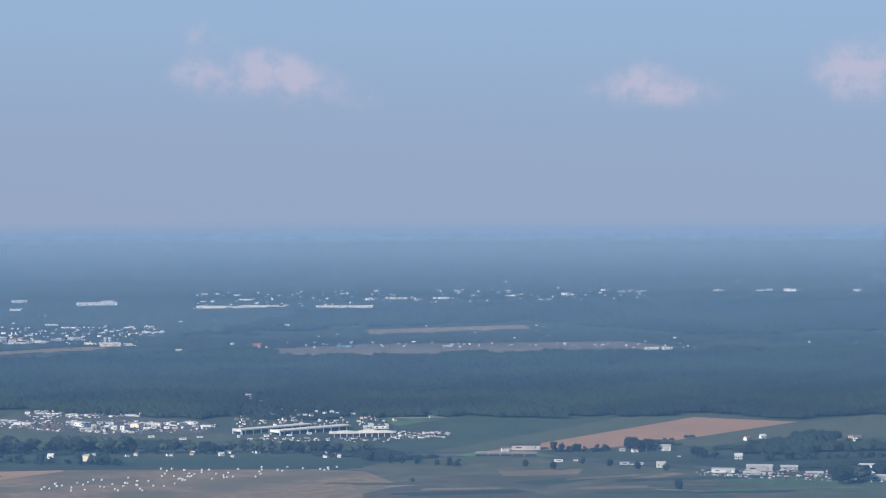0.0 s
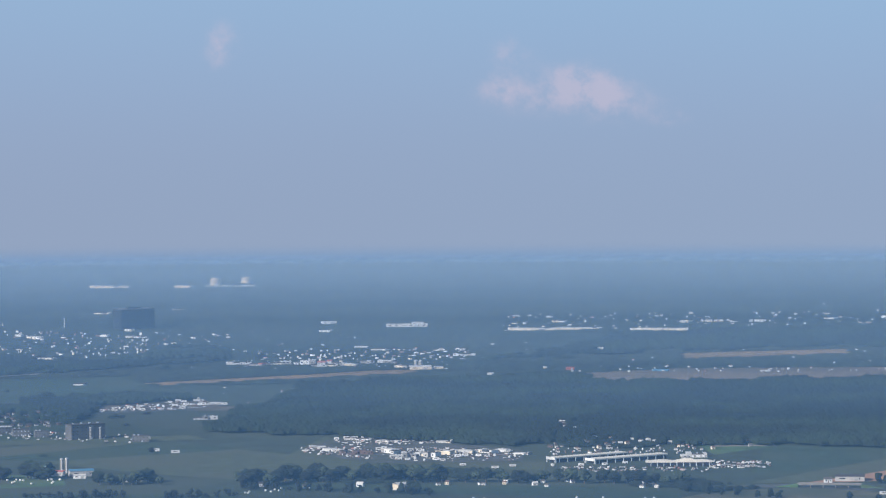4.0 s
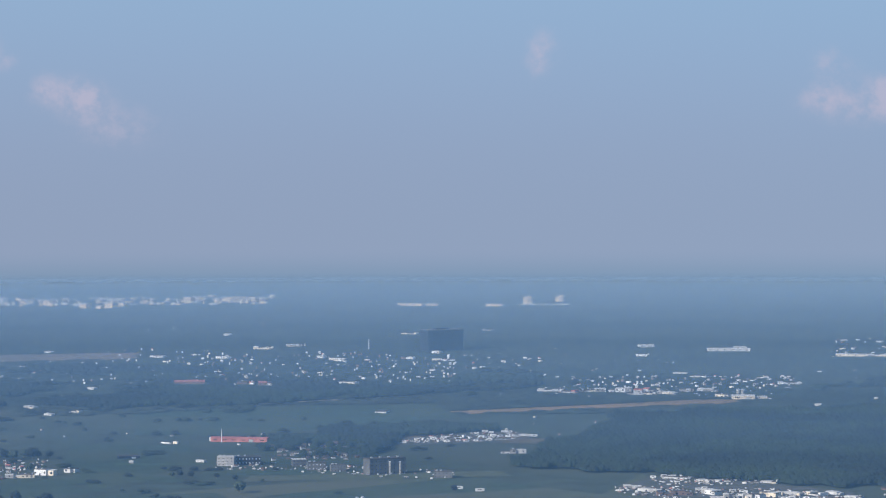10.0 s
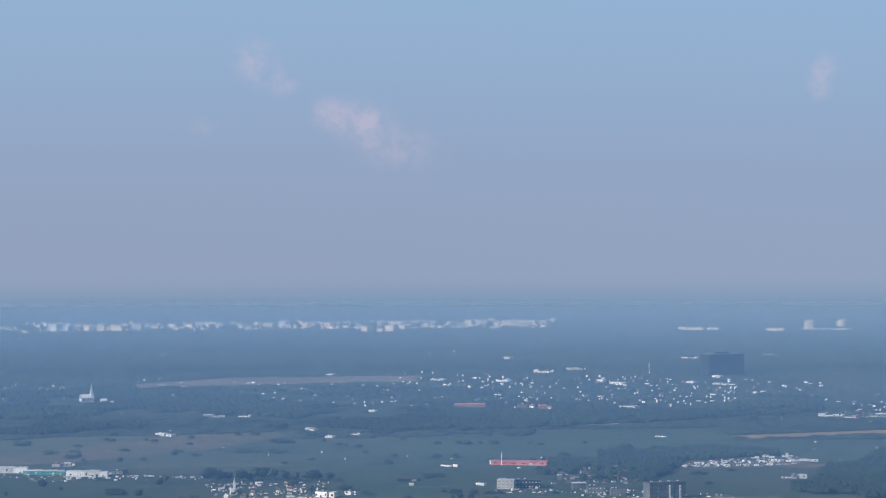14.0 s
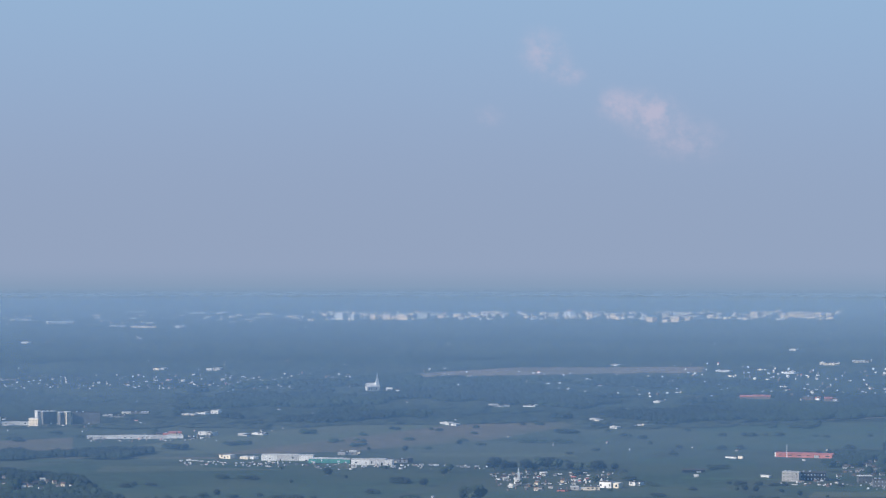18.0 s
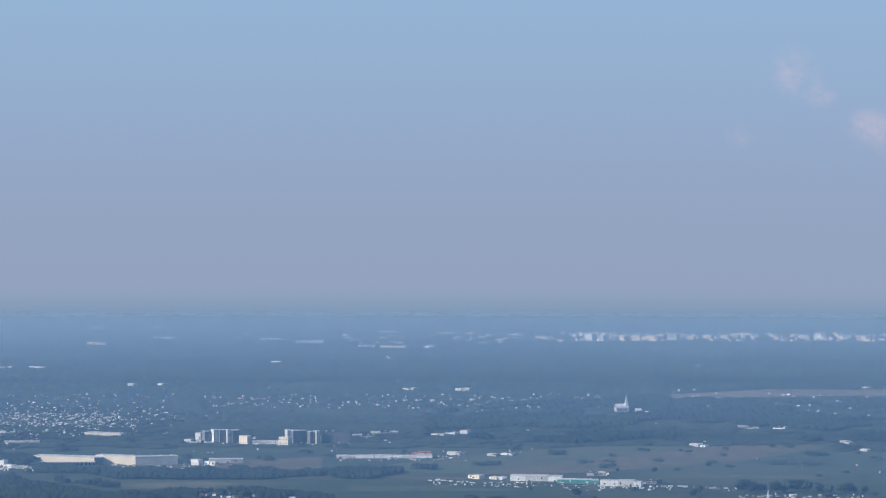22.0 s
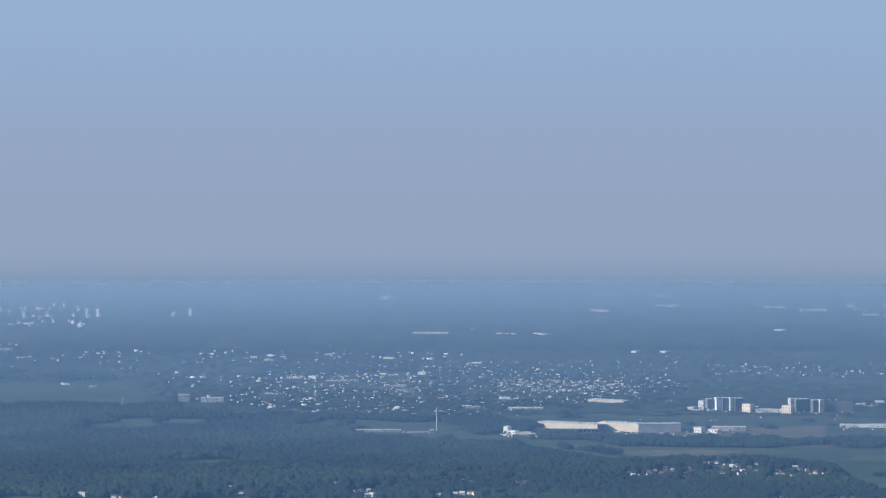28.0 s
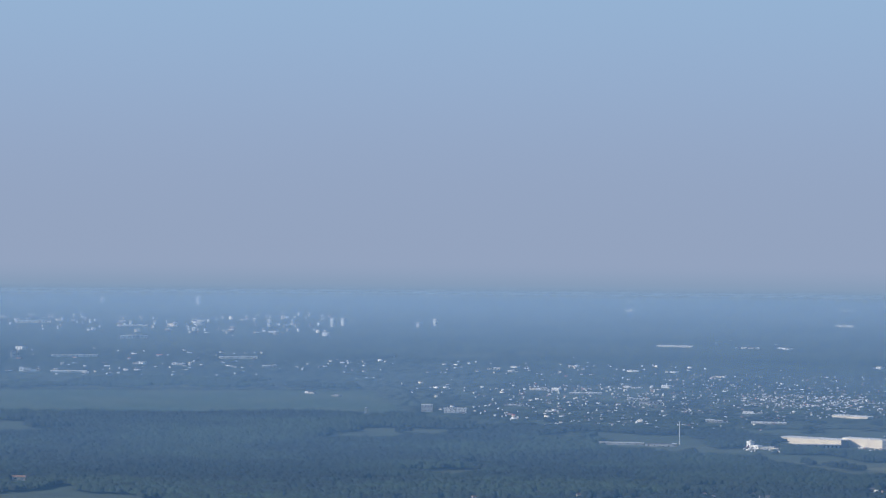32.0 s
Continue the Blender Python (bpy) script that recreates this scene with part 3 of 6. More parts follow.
def block(az, d, w, h, dp, wall, roof, label, turn=0.0, cols=6, rows=1, name="building", category="building", band=GLASS, parapet=0.25):
    """A flat-roofed building: walls, roof slab with a lip, windows storey by storey, and a door."""
    if rows == 1 and h > 1.5:
        h *= 0.72 if d < 2900 else 0.55
    if wall in (WHITE, CREAM, SUNNY) and w < 14 and abs(turn) < 21:  # most pale fronts look to the sun
        turn, w = turn - 34, w * 1.1
    CLEAR.append((az, d, math.degrees(w / 2 / d) + 0.05, 0.9))
    thing = root(name, az, d, turn, label, category)
    if rows == 1 and cols and w > 6.5:  # long low buildings have grown in bays of their own height and depth
        pick = random.Random(int(az * 1000) + int(d))
        x, end = -w / 2, w / 2
        while x < end - 0.5:
            long = w > 22
            wide = min(pick.uniform(7.0, 16.0) if long else pick.uniform(2.6, 8.0), end - x)
            tall, back = h * pick.choice((0.9, 1.0, 1.08) if long else (0.55, 0.8, 1.0, 1.0, 1.2)), pick.uniform(0.0, 0.8 if long else 2.5)
            bay = part("wall", boxed(x + wide / 2, back + dp / 2, 0, wide, dp, tall), wall if long else pick.choice((wall, wall, wall, GREY, CREAM)), thing)
            part("roof", boxed(x + wide / 2, back + dp / 2, tall, wide + 0.2, dp + 0.2, parapet, bevel=0.05), roof if long or pick.random() < 0.65 else DARK_ROOF, thing)
            holes = max(1, int(wide / (5.0 if long else 2.6)))
            for k in range(holes):
                part("window", boxed(x + wide * (k + pick.uniform(0.3, 0.7)) / holes, back - 0.03, tall * pick.choice((0.0, 0.3, 0.45)), pick.uniform(0.5, 1.6), 0.08, tall * pick.uniform(0.2, 0.45)), band, bay)
            if pick.random() < 0.4:
                part("rooftop_unit", boxed(x + wide / 2, back + dp / 2, tall + parapet, 1.1, 1.1, 0.6, bevel=0.08), STEEL, thing)
            x += wide + (pick.uniform(0.4, 1.6) if not long and pick.random() < 0.35 else 0.02)
        return thing
    walls = part("wall", boxed(0, dp / 2, 0, w, dp, h), wall, thing)
    slab = part("roof", boxed(0, dp / 2, h, w + 0.3, dp + 0.3, parapet, bevel=0.05), roof, thing)
    if w > 9:
        for k in range(2 if w < 20 else 4):
            part("rooftop_unit", boxed(-w * 0.36 + k * w * 0.24, dp * 0.5, h + parapet, 1.3, 1.3, 0.7, bevel=0.08), STEEL, slab)
    cols = min(cols, 8)
    if cols:
        step = w / cols
        pane = boxed(0, 0, 0, min(step * 0.26, 0.8), 0.08, min(h / rows * (0.18 if rows == 1 else 0.26), 0.9))
        data = bpy.data.meshes.new("window")
        pane.to_mesh(data)
        pane.free()
        data.materials.append(band)
        for r in range(rows):
            for c in range(cols):
                part("window", data, band, walls, where=Matrix.Translation((-w / 2 + step * (c + 0.5), -0.03, h / rows * (r + 0.35))))
        part("door", boxed(w * 0.1, -0.03, 0, min(1.2, step * 0.5), 0.1, min(2.0, h / rows * 0.3 + 0.3)), STEEL, walls)
    return thing



def far_town(ring, count, low, high, label, seed, mats=(0, 0, 1, 2, 2, 3), name="distant_houses", tall=0.6, flat=0.6):
    """Many small far houses and sheds, each with walls and a pitched roof, as one object."""
    a, d = scatter(ring, count, seed)
    if name == "distant_houses":
        TOWNS.append(ring)
    if name == "strewn_houses":
        keep = np.ones(len(a), bool)
        for f in FIELDS:
            keep &= ~inside(f, a, d)
        a, d = a[keep], d[keep]
    rng = np.random.default_rng(seed + 7)
    n = len(a)
    w, dp = low * 0.5 + (high - low) * 0.9 * rng.random(n) ** 4, rng.uniform(1.0, 2.2, n)
    h, rise = rng.uniform(0.8, 2.0, n) * (0.7 + tall) * flat, rng.uniform(0.3, 1.2, n) * flat
    turn = np.radians(a + rng.choice([0, 0, -30, 20], n) + rng.uniform(-8, 8, n))
    lx = np.stack([-w, w, w, -w, -w, w, w, -w, -w, w], 1) / 2
    ly = np.stack([-dp, -dp, dp, dp, -dp, -dp, dp, dp, 0 * dp, 0 * dp], 1) / 2
    o = 0 * h
    lz = np.stack([o, o, o, o, h, h, h, h, h + rise, h + rise], 1)
    c, s = np.cos(turn)[:, None], np.sin(turn)[:, None]
    cx, cy = (-np.sin(np.radians(a)) * d)[:, None], (np.cos(np.radians(a)) * d)[:, None]
    v = np.stack([lx * c - ly * s + cx, lx * s + ly * c + cy, lz], 2)
    quads = np.array([(0, 1, 5, 4), (1, 2, 6, 5), (2, 3, 7, 6), (3, 0, 4, 7), (4, 5, 9, 8), (6, 7, 8, 9), (5, 6, 9, 9), (7, 4, 8, 8)])
    tri_safe = quads[:6]
    f = (tri_safe[None] + (np.arange(n) * 10)[:, None, None]).reshape(-1, 4)
    data = mesh_from(name, v.reshape(-1, 3), f, [WHITE, CREAM, GREY, BRICK, PALE_ROOF, DARK_ROOF, RED, SUNNY])
    wall = rng.choice(mats, n)
    roof = rng.choice([4, 5, 6], n, p=[0.30, 0.66, 0.04])
    index = np.repeat(wall[:, None], 6, 1)
    index[:, 4:] = roof[:, None]
    data.polygons.foreach_set("material_index", index.ravel().astype(np.int32))
    return tagged(new(name, data), label, "houses", kind="stuff")


def village(ring, count, seed, size=0.9, spin=40, kinds=(0, 0, 1, 2, 3, 4, 3, 0, 2), glade=0.0):
    """Single houses strewn over a ring; glade opens the wood before each by that share of the trees' height."""
    a, d = scatter(ring, count, seed)
    rng = random.Random(seed)
    for p, q in zip(a, d):
        house(float(p), float(q), rng.choice(kinds), rng.uniform(-spin, spin), size * rng.uniform(0.8, 1.25))
        if glade:
            CLEAR.append((float(p), float(q), 0.07, glade))


def grove(ring, count, high, seed):
    a, d = scatter(ring, count, seed)
    rng = random.Random(seed)
    for p, q in zip(a, d):
        tree(float(p), float(q), high * rng.uniform(0.6, 1.25), rng.randrange(60), rng.uniform(0.95, 1.5))


# ---------------------------------------------------------------- fields
OLIVE = material("dry_grass", (0.135, 0.130, 0.078), 0.95, 0.25, 0.06, second=(0.090, 0.108, 0.062), patch=0.014)
field([(-4.29, 2139), (-5.47, 2207), (-6.83, 2236), (-10.66, 2142), (-12.99, 2105), (-13.37, 2043), (-13.39, 1886), (-10.76, 1979), (-4.33, 1980)], OLIVE, "dry olive grassland along the highway")
field([(-6.17, 2476), (-8.82, 2481), (-8.49, 2449), (-6.31, 2284), (-5.96, 2308)], CROP, "deep green crop field beside the forest")
field([(-5.15, 2475), (-5.91, 2500), (-6.32, 2477), (-5.42, 2418)], MEADOW, "mown bright green meadow by the halls")
field([(-5.41, 2482), (-6.29, 2483), (-6.32, 2475), (-5.41, 2471)], GRAVEL, "pale gravel path along the meadow", "path", "path")
field([(-5.97, 2256), (-8.90, 2481), (-9.93, 2476), (-7.67, 2309), (-6.74, 2254)], PALE_CROP, "olive field of a low crop")
field([(-6.74, 2254), (-7.67, 2309), (-9.89, 2475), (-11.47, 2446), (-9.44, 2309), (-8.71, 2280)], STRAW, "ripe orange-tan grain field")
field([(-9.44, 2305), (-11.50, 2442), (-12.79, 2511), (-13.32, 2449), (-13.33, 2360), (-10.84, 2329), (-10.17, 2285)], PALE_CROP, "green field between the grain and a wood")
field([(0.60, 2175), (-1.50, 2170), (-4.30, 2163), (-5.00, 2150), (-5.60, 2075), (-5.60, 1960), (3.50, 1960), (3.30, 2050), (2.60, 2120)], HAY, "brown mown hay field with wrapped bales")
field([(6.50, 1990), (3.73, 2099), (2.00, 2146), (0.90, 2168), (-0.40, 2174), (-0.40, 2167), (1.15, 2105), (2.90, 2045), (5.50, 1960)], RIPE, "orange wedge of ripe grain")
field([(1.95, 2148), (0.60, 2152), (0.50, 2143), (1.90, 2132)], CROP, "dark green strip of crop in the hay")
field([(1.04, 2266), (-1.54, 2249), (-4.95, 2227), (-4.97, 2166), (-4.29, 2169), (-1.54, 2199), (1.04, 2227)], CROP, "dark green crop strip before the farmhouses")
field([(0.96, 2407), (0.28, 2551), (-0.40, 2406), (-2.94, 2376), (-2.94, 2328), (-1.08, 2328), (0.96, 2297)], PALE_CROP, "green pasture before the trading estate")
field([(-7.03, 2150), (-8.33, 2159), (-8.26, 2129), (-7.13, 2121)], STUBBLE, "tan strip of bare stubble")
field([(-9.04, 2108), (-9.71, 2142), (-9.93, 2133), (-9.22, 2100)], STUBBLE, "narrow straw-coloured strip")
field([(-5.00, 2037), (-6.35, 2130), (-8.08, 2114), (-7.52, 2012), (-5.01, 2003)], FALLOW, "olive-brown mown field near the highway")
field([(-7.23, 2087), (-8.17, 2114), (-8.61, 2107), (-7.75, 2073)], CROP, "dark green vegetable bed")
field([(-7.78, 2006), (-9.48, 2091), (-10.95, 2095), (-10.73, 2013)], PALE_CROP, "olive green crop field by the road")
field([(-10.68, 2124), (-12.99, 2110), (-13.37, 2053), (-10.24, 2029)], MEADOW, "green grass lot beside the workshops")
field([(-5.33, 2073), (-6.01, 2088), (-6.03, 2082), (-5.34, 2065)], GRAVEL, "pale farm track", "path", "path")
field([(-5.37, 2238), (-6.65, 2251), (-8.04, 2229), (-10.65, 2166), (-12.97, 2134), (-12.98, 2116), (-10.66, 2148), (-8.05, 2207), (-6.66, 2232), (-5.39, 2222)], ASPHALT, "grey asphalt highway across the plain", "road", "road")
field([(-2.50, 3025), (-4.81, 3095), (-8.67, 3117), (-9.52, 3056), (-8.68, 3002), (-2.83, 2975)], SOIL, "bare brown soil behind the forest")
field([(-4.79, 3252), (-7.29, 3302), (-7.33, 3251), (-4.89, 3190)], STUBBLE, "pale stubble field far behind the forest")
field([(2.99, 2986), (0.93, 3042), (-0.39, 3089), (-1.06, 3095), (-1.13, 3062), (0.93, 3012), (2.68, 2966)], STUBBLE, "long tan strip of stubble")
field([(7.18, 2374), (7.16, 2437), (5.81, 2479), (3.42, 2544), (2.86, 2525), (4.86, 2441)], PALE_CROP, "olive hay field below the apartments")
field([(5.50, 2427), (2.86, 2521), (1.58, 2479), (2.71, 2414), (4.54, 2415)], CROP, "dark green strip of crop below the apartments")
field([(4.54, 2405), (1.58, 2468), (-0.40, 2380), (-0.40, 2311), (0.96, 2267), (2.71, 2320)], PALE_CROP, "broad green pasture behind the silo farm")
field([(6.88, 2268), (6.71, 2331), (5.59, 2342), (4.15, 2317), (4.12, 2267), (5.36, 2253), (6.24, 2270)], MEADOW, "bright green meadow dotted with wrapped bales")
field([(7.23, 2137), (7.20, 2248), (4.80, 2228), (1.58, 2200), (2.39, 2110)], CROP, "green crop before the bale meadow")
field([(14.34, 2639), (10.05, 2650), (12.12, 2445), (14.34, 2470)], CROP, "dark green crop field before the workshops")
field([(12.04, 2424), (10.04, 2525), (8.19, 2518), (7.73, 2456), (10.04, 2382)], CROP, "green field beside the village")
field([(12.12, 2442), (11.58, 2474), (10.51, 2521), (10.49, 2511), (11.51, 2461), (12.08, 2427)], GRAVEL, "pale curved gravel road to the village", "road", "road")
field([(8.04, 2753), (6.43, 2742), (6.35, 2630), (7.73, 2456), (8.20, 2621)], CROP, "green open meadow by the village")
field([(7.23, 2977), (5.39, 3042), (3.08, 3058), (2.78, 2944), (5.23, 2829), (7.15, 2815)], CROP, "dark green field behind the red hall")
field([(5.70, 3049), (3.24, 3142), (3.24, 3126), (5.69, 3034)], GRAVEL, "pale country road on a low bank", "road", "road")
field([(11.39, 3474), (9.73, 3562), (7.12, 3579), (7.12, 3508), (11.39, 3449)], SOIL, "far band of bare greyish soil")
field([(18.58, 2708), (17.39, 2730), (16.81, 2713), (17.39, 2681), (18.42, 2681)], OLIVE, "yellow-green strip of meadow at a wood")
field([(15.73, 2784), (13.88, 2910), (11.89, 2999), (9.23, 3003), (10.97, 2833), (13.19, 2780)], PALE_CROP, "olive fields behind the teal workshop")
field([(13.88, 2771), (12.05, 2892), (10.51, 3000), (9.13, 3029), (8.82, 3002), (10.05, 2880), (12.05, 2792)], FALLOW, "brownish olive fallow field")
field([(16.81, 2501), (16.73, 2675), (15.73, 2725), (11.37, 2669), (11.37, 2471), (16.81, 2444)], CROP, "dark green field before the workshops")
field([(31.5, 3290), (25.2, 3290), (24.6, 3060), (31.5, 3070)], CROP, "green open fields behind the forest")
field([(18.04, 2854), (15.72, 2905), (15.73, 2816), (17.88, 2800)], FALLOW, "grey-brown open yard beside the warehouse", "yard", "yard")
field([(28.01, 2295), (26.48, 2376), (23.88, 2408), (20.45, 2384), (18.17, 2367), (14.42, 2295), (13.41, 2266), (16.5, 2080), (27.5, 2080)], CROP, "long green farm fields below the wood")
field([(28.76, 2320), (26.48, 2367), (23.88, 2390), (23.41, 2363), (26.48, 2307), (28.76, 2255)], PALE_CROP, "pale hay strip at the wood's edge")
field([(28.76, 2214), (26.48, 2269), (22.64, 2337), (21.56, 2338), (22.80, 2298), (26.48, 2228), (28.76, 2170)], DARK_CROP, "dark ploughed strip between meadows")
field([(21.56, 2338), (21.10, 2356), (19.56, 2354), (19.40, 2340), (20.64, 2326)], DARK_CROP, "dark ploughed strip in the meadows")
field([(18.94, 2184), (14.42, 2271), (14.42, 2229), (18.01, 2157)], PALE_CROP, "pale mown strip in the meadows")
field([(22.18, 2111), (21.10, 2189), (18.78, 2194), (19.55, 2115)], MEADOW, "bright green meadow strip")



def strips(a0, a1, d0, d1, count, seed, mats, thin=9.0, long=2.4):
    """Long narrow strips of different crops lying side by side."""
    rng = random.Random(seed)
    for k in range(count):
        mid, d, half, slope = rng.uniform(a0, a1), rng.uniform(d0, d1), long * rng.uniform(0.35, 1.0), rng.uniform(-14, 14)
        wide = thin * rng.uniform(0.4, 1.6)
        field([(mid - half, d - slope), (mid - half * 0.9, d - slope * 0.9 + wide), (mid + half * 0.93, d + slope + wide), (mid + half, d + slope)], rng.choice(mats), "narrow strip of crops in the open plain")


strips(-13.2, -4.8, 2025, 2120, 18, 304, (OLIVE, FALLOW, PALE_CROP, CROP, STUBBLE, OLIVE, DARK_CROP), 13.0, 1.5)
strips(18.0, 30.0, 2110, 2320, 26, 301, (MEADOW, DARK_CROP, PALE_CROP, CROP, FALLOW, MEADOW))
strips(7.0, 17.5, 2150, 2420, 12, 302, (MEADOW, PALE_CROP, CROP, PALE_CROP), 22.0)
strips(2.0, 16.0, 2440, 2760, 14, 303, (PALE_CROP, CROP, FALLOW, MEADOW), 24.0)

# ---------------------------------------------------------------- far city and towns
far_town([(23.40, 3499), (20.72, 3468), (17.38, 3278), (18.49, 3125), (20.34, 2969), (22.64, 3003), (23.40, 3168)], 760, 1.4, 4.2, "dense suburb of white and grey houses among trees", 31, mats=(0, 2, 2, 2, 3, 3), tall=0.3, flat=0.55)
far_town([(21.3, 3490), (17.7, 3480), (17.7, 3090), (19.4, 3060), (21.3, 3080)], 270, 1.5, 4.0, "streets of pale houses beside the apartments", 30, mats=(0, 2, 2, 2, 3, 3), tall=0.3, flat=0.55)
far_town([(20.18, 3298), (18.49, 3285), (18.49, 3166), (20.19, 3178)], 240, 1.4, 3.6, "close rows of pale houses", 32, mats=(0, 2, 2), tall=0.2, flat=0.5)
far_town([(24.88, 3375), (21.18, 3348), (21.19, 2963), (22.88, 2971), (24.57, 3127)], 150, 2.0, 6.0, "outskirts with white houses and sheds", 33)
far_town([(7.27, 3616), (2.83, 3517), (2.83, 3168), (7.96, 3238)], 240, 1.7, 4.2, "houses of a leafy suburb", 34, mats=(0, 0, 1, 2, 3, 3), flat=0.75)
far_town([(11.01, 3552), (7.28, 3458), (7.96, 3238), (11.02, 3254)], 90, 1.7, 4.5, "houses hidden among trees", 35, mats=(0, 2, 2, 3), flat=0.6)
far_town([(17.38, 3466), (11.89, 3497), (11.89, 3318), (17.38, 3334)], 150, 1.6, 4.4, "thin line of houses in the trees", 36, mats=(0, 2, 2, 3), flat=0.6)
far_town([(1.25, 3296), (-1.80, 3309), (-1.80, 3179), (1.25, 3202)], 130, 2.2, 5.5, "roofs of a small town", 37)
far_town([(-2.82, 3132), (-9.76, 3081), (-9.77, 3035), (-2.82, 3063)], 60, 2.2, 4.5, "row of country houses behind the forest", 38)
far_town([(-2.30, 3726), (-8.89, 3780), (-8.91, 3615), (-2.31, 3511)], 150, 2.5, 8.0, "far pale sheds and houses in haze", 39)
far_town([(30.24, 3776), (26.56, 3719), (26.57, 3393), (30.24, 3442)], 70, 2.5, 8.0, "far sheds and houses of the next town", 40)
far_town([(30.23, 4228), (25.63, 4236), (25.64, 3894), (30.23, 4010)], 120, 3.0, 11.0, "hazy far town at the skyline", 41, tall=1.4, flat=0.9)
far_town([(12.50, 4330), (5.30, 4350), (5.30, 4226), (12.04, 4200), (12.50, 4180)], 330, 2.5, 11.0, "hazy far city of pale blocks", 42, mats=(0, 1, 7, 7), tall=1.1, flat=0.9)
far_town([(16.90, 4342), (12.50, 4353), (12.50, 4180), (16.90, 4121)], 70, 3.0, 13.0, "low works and sheds at the end of the far city", 29, mats=(1, 7, 2), tall=0.5, flat=0.7)
far_town([(26.48, 3620), (20.65, 3593), (20.65, 3464), (26.48, 3458)], 70, 2.5, 6.0, "scattered houses beyond the town", 43)
far_town([(6.44, 3337), (3.13, 3524), (1.57, 3528), (1.57, 3272), (6.44, 3278)], 90, 2.2, 6.0, "houses and sheds of the suburb by the dark tower", 44)

rng = random.Random(5)
for t_az, t_d, w, h in (
        (16.408, 4217, 44, 6), (15.874, 4168, 54, 9), (15.108, 4109, 30, 6), (14.763, 4098, 50, 6), (14.303, 4095, 16, 7), (14.839, 4347, 34, 5), (14.034, 4322, 30, 5), (13.742, 4320, 12, 7), (13.112, 4298, 30, 7), (12.766, 4259, 18, 5)):
    block(t_az, t_d, w * 0.5, h * 0.42, 8, SUNNY if rng.random() < 0.7 else WHITE, PALE_ROOF, "cream industrial block in the far hazy city", rng.uniform(-12, 12), 5, 1)
for t_az, t_d, w, h in (
        (12.112, 4219, 22, 16), (11.943, 4218, 16, 12), (11.651, 4218, 14, 12), (11.458, 4217, 14, 12), (11.266, 4217, 26, 12), (10.973, 4234, 18, 13), (10.727, 4243, 14, 8), (10.496, 4262, 16, 8), (10.266, 4271, 14, 7), (9.189, 4271, 18, 8), (8.997, 4252, 16, 15), (8.690, 4262, 14, 8), (8.383, 4253, 18, 10)):
    block(t_az, t_d, w * 0.5, h * 0.42, 7, SUNNY if rng.random() < 0.75 else WHITE, PALE_ROOF, "cream apartment block in the far hazy city", rng.uniform(-20, 20), 4, 2, category="apartment block")
for t_az, t_d, w, h in (
        (7.885, 4189, 16, 11), (7.670, 4181, 10, 7), (7.540, 4190, 26, 13), (7.387, 4218, 16, 8), (6.469, 4286, 16, 11), (6.316, 4315, 10, 8), (5.935, 4288, 20, 10), (5.782, 4270, 30, 14), (5.592, 4290, 14, 10), (5.478, 4310, 20, 6),
        (5.646, 4316, 40, 3), (3.446, 4207, 50, 5), (3.141, 4208, 20, 4), (2.300, 4195, 34, 5)):
    block(t_az, t_d, w * 0.5, h * 0.42, 7, SUNNY, PALE_ROOF, "sunlit cream apartment block of the far city", rng.uniform(-20, 20), 4, 2, category="apartment block")

# ---------------------------------------------------------------- landmarks of the plain
E1 = "white flat-roofed commercial building in a low row"


def shed(az, d, w, h, wall, roof, label, turn=0.0, dp=None, category="shed", rise=None):
    """A long shed with a shallow pitched roof, doors and small windows."""
    h *= 1.0 if d < 2900 else 0.55
    dp = dp or min(14.0, w * 0.6 + 2)
    rise = rise if rise is not None else h * 0.28
    CLEAR.append((az, d, math.degrees(w / 2 / d) + 0.05, 0.9))
    thing = root("shed", az, d, turn, label, category)
    part("wall", boxed(0, dp / 2, 0, w, dp, h), wall, thing)
    roof_ob = part("roof", gable(w, dp, h, rise), roof, thing)
    roof_ob.location.y = dp / 2
    n = max(2, int(w / 6))
    for k in range(n):
        part("window", boxed(-w / 2 + w * (k + 0.5) / n, -0.03, h * 0.45, w / n * 0.4, 0.08, h * 0.25), GLASS, thing)
    part("sliding_door", boxed(w * 0.22, -0.04, 0, min(3.0, w * 0.2), 0.1, h * 0.75), STEEL, thing)
    return thing


def silo(az, d, r, h, label="tall pale concrete silo with a steel dome beside the barn"):
    thing = root("silo", az, d, 0, label, "silo")
    shaft = part("shaft", drum(bmesh.new(), 0, 0, 0, r, h, 24), CONCRETE, thing)
    bm = bmesh.new()
    bmesh.ops.create_uvsphere(bm, u_segments=20, v_segments=10, radius=r * 1.02, matrix=Matrix.Translation((0, 0, h)) @ Matrix.Diagonal((1, 1, 0.7, 1)))
    part("dome", bm, STEEL, thing, "steel dome")
    for k in range(5):
        part("hoop", drum(bmesh.new(), 0, 0, h * (0.12 + 0.18 * k), r * 1.03, 0.12, 24), STEEL, shaft)
    part("ladder_chute", boxed(0, -r * 1.08, 0.3, 0.5, 0.4, h - 0.4), WHITE, shaft)
    return thing


def mast(az, d, h, r=0.25, label="tall slender white mast beside a low hall"):
    thing = root("mast", az, d, 0, label, "mast")
    part("pole", drum(bmesh.new(), 0, 0, 0, r, h, 10, r * 0.7), WHITE, thing)
    part("base_plate", boxed(0, 0, 0, r * 5, r * 5, 0.3, bevel=0.05), CONCRETE, thing)
    part("lamp_ring", drum(bmesh.new(), 0, 0, h, r * 1.6, 0.5, 12), STEEL, thing)
    return thing


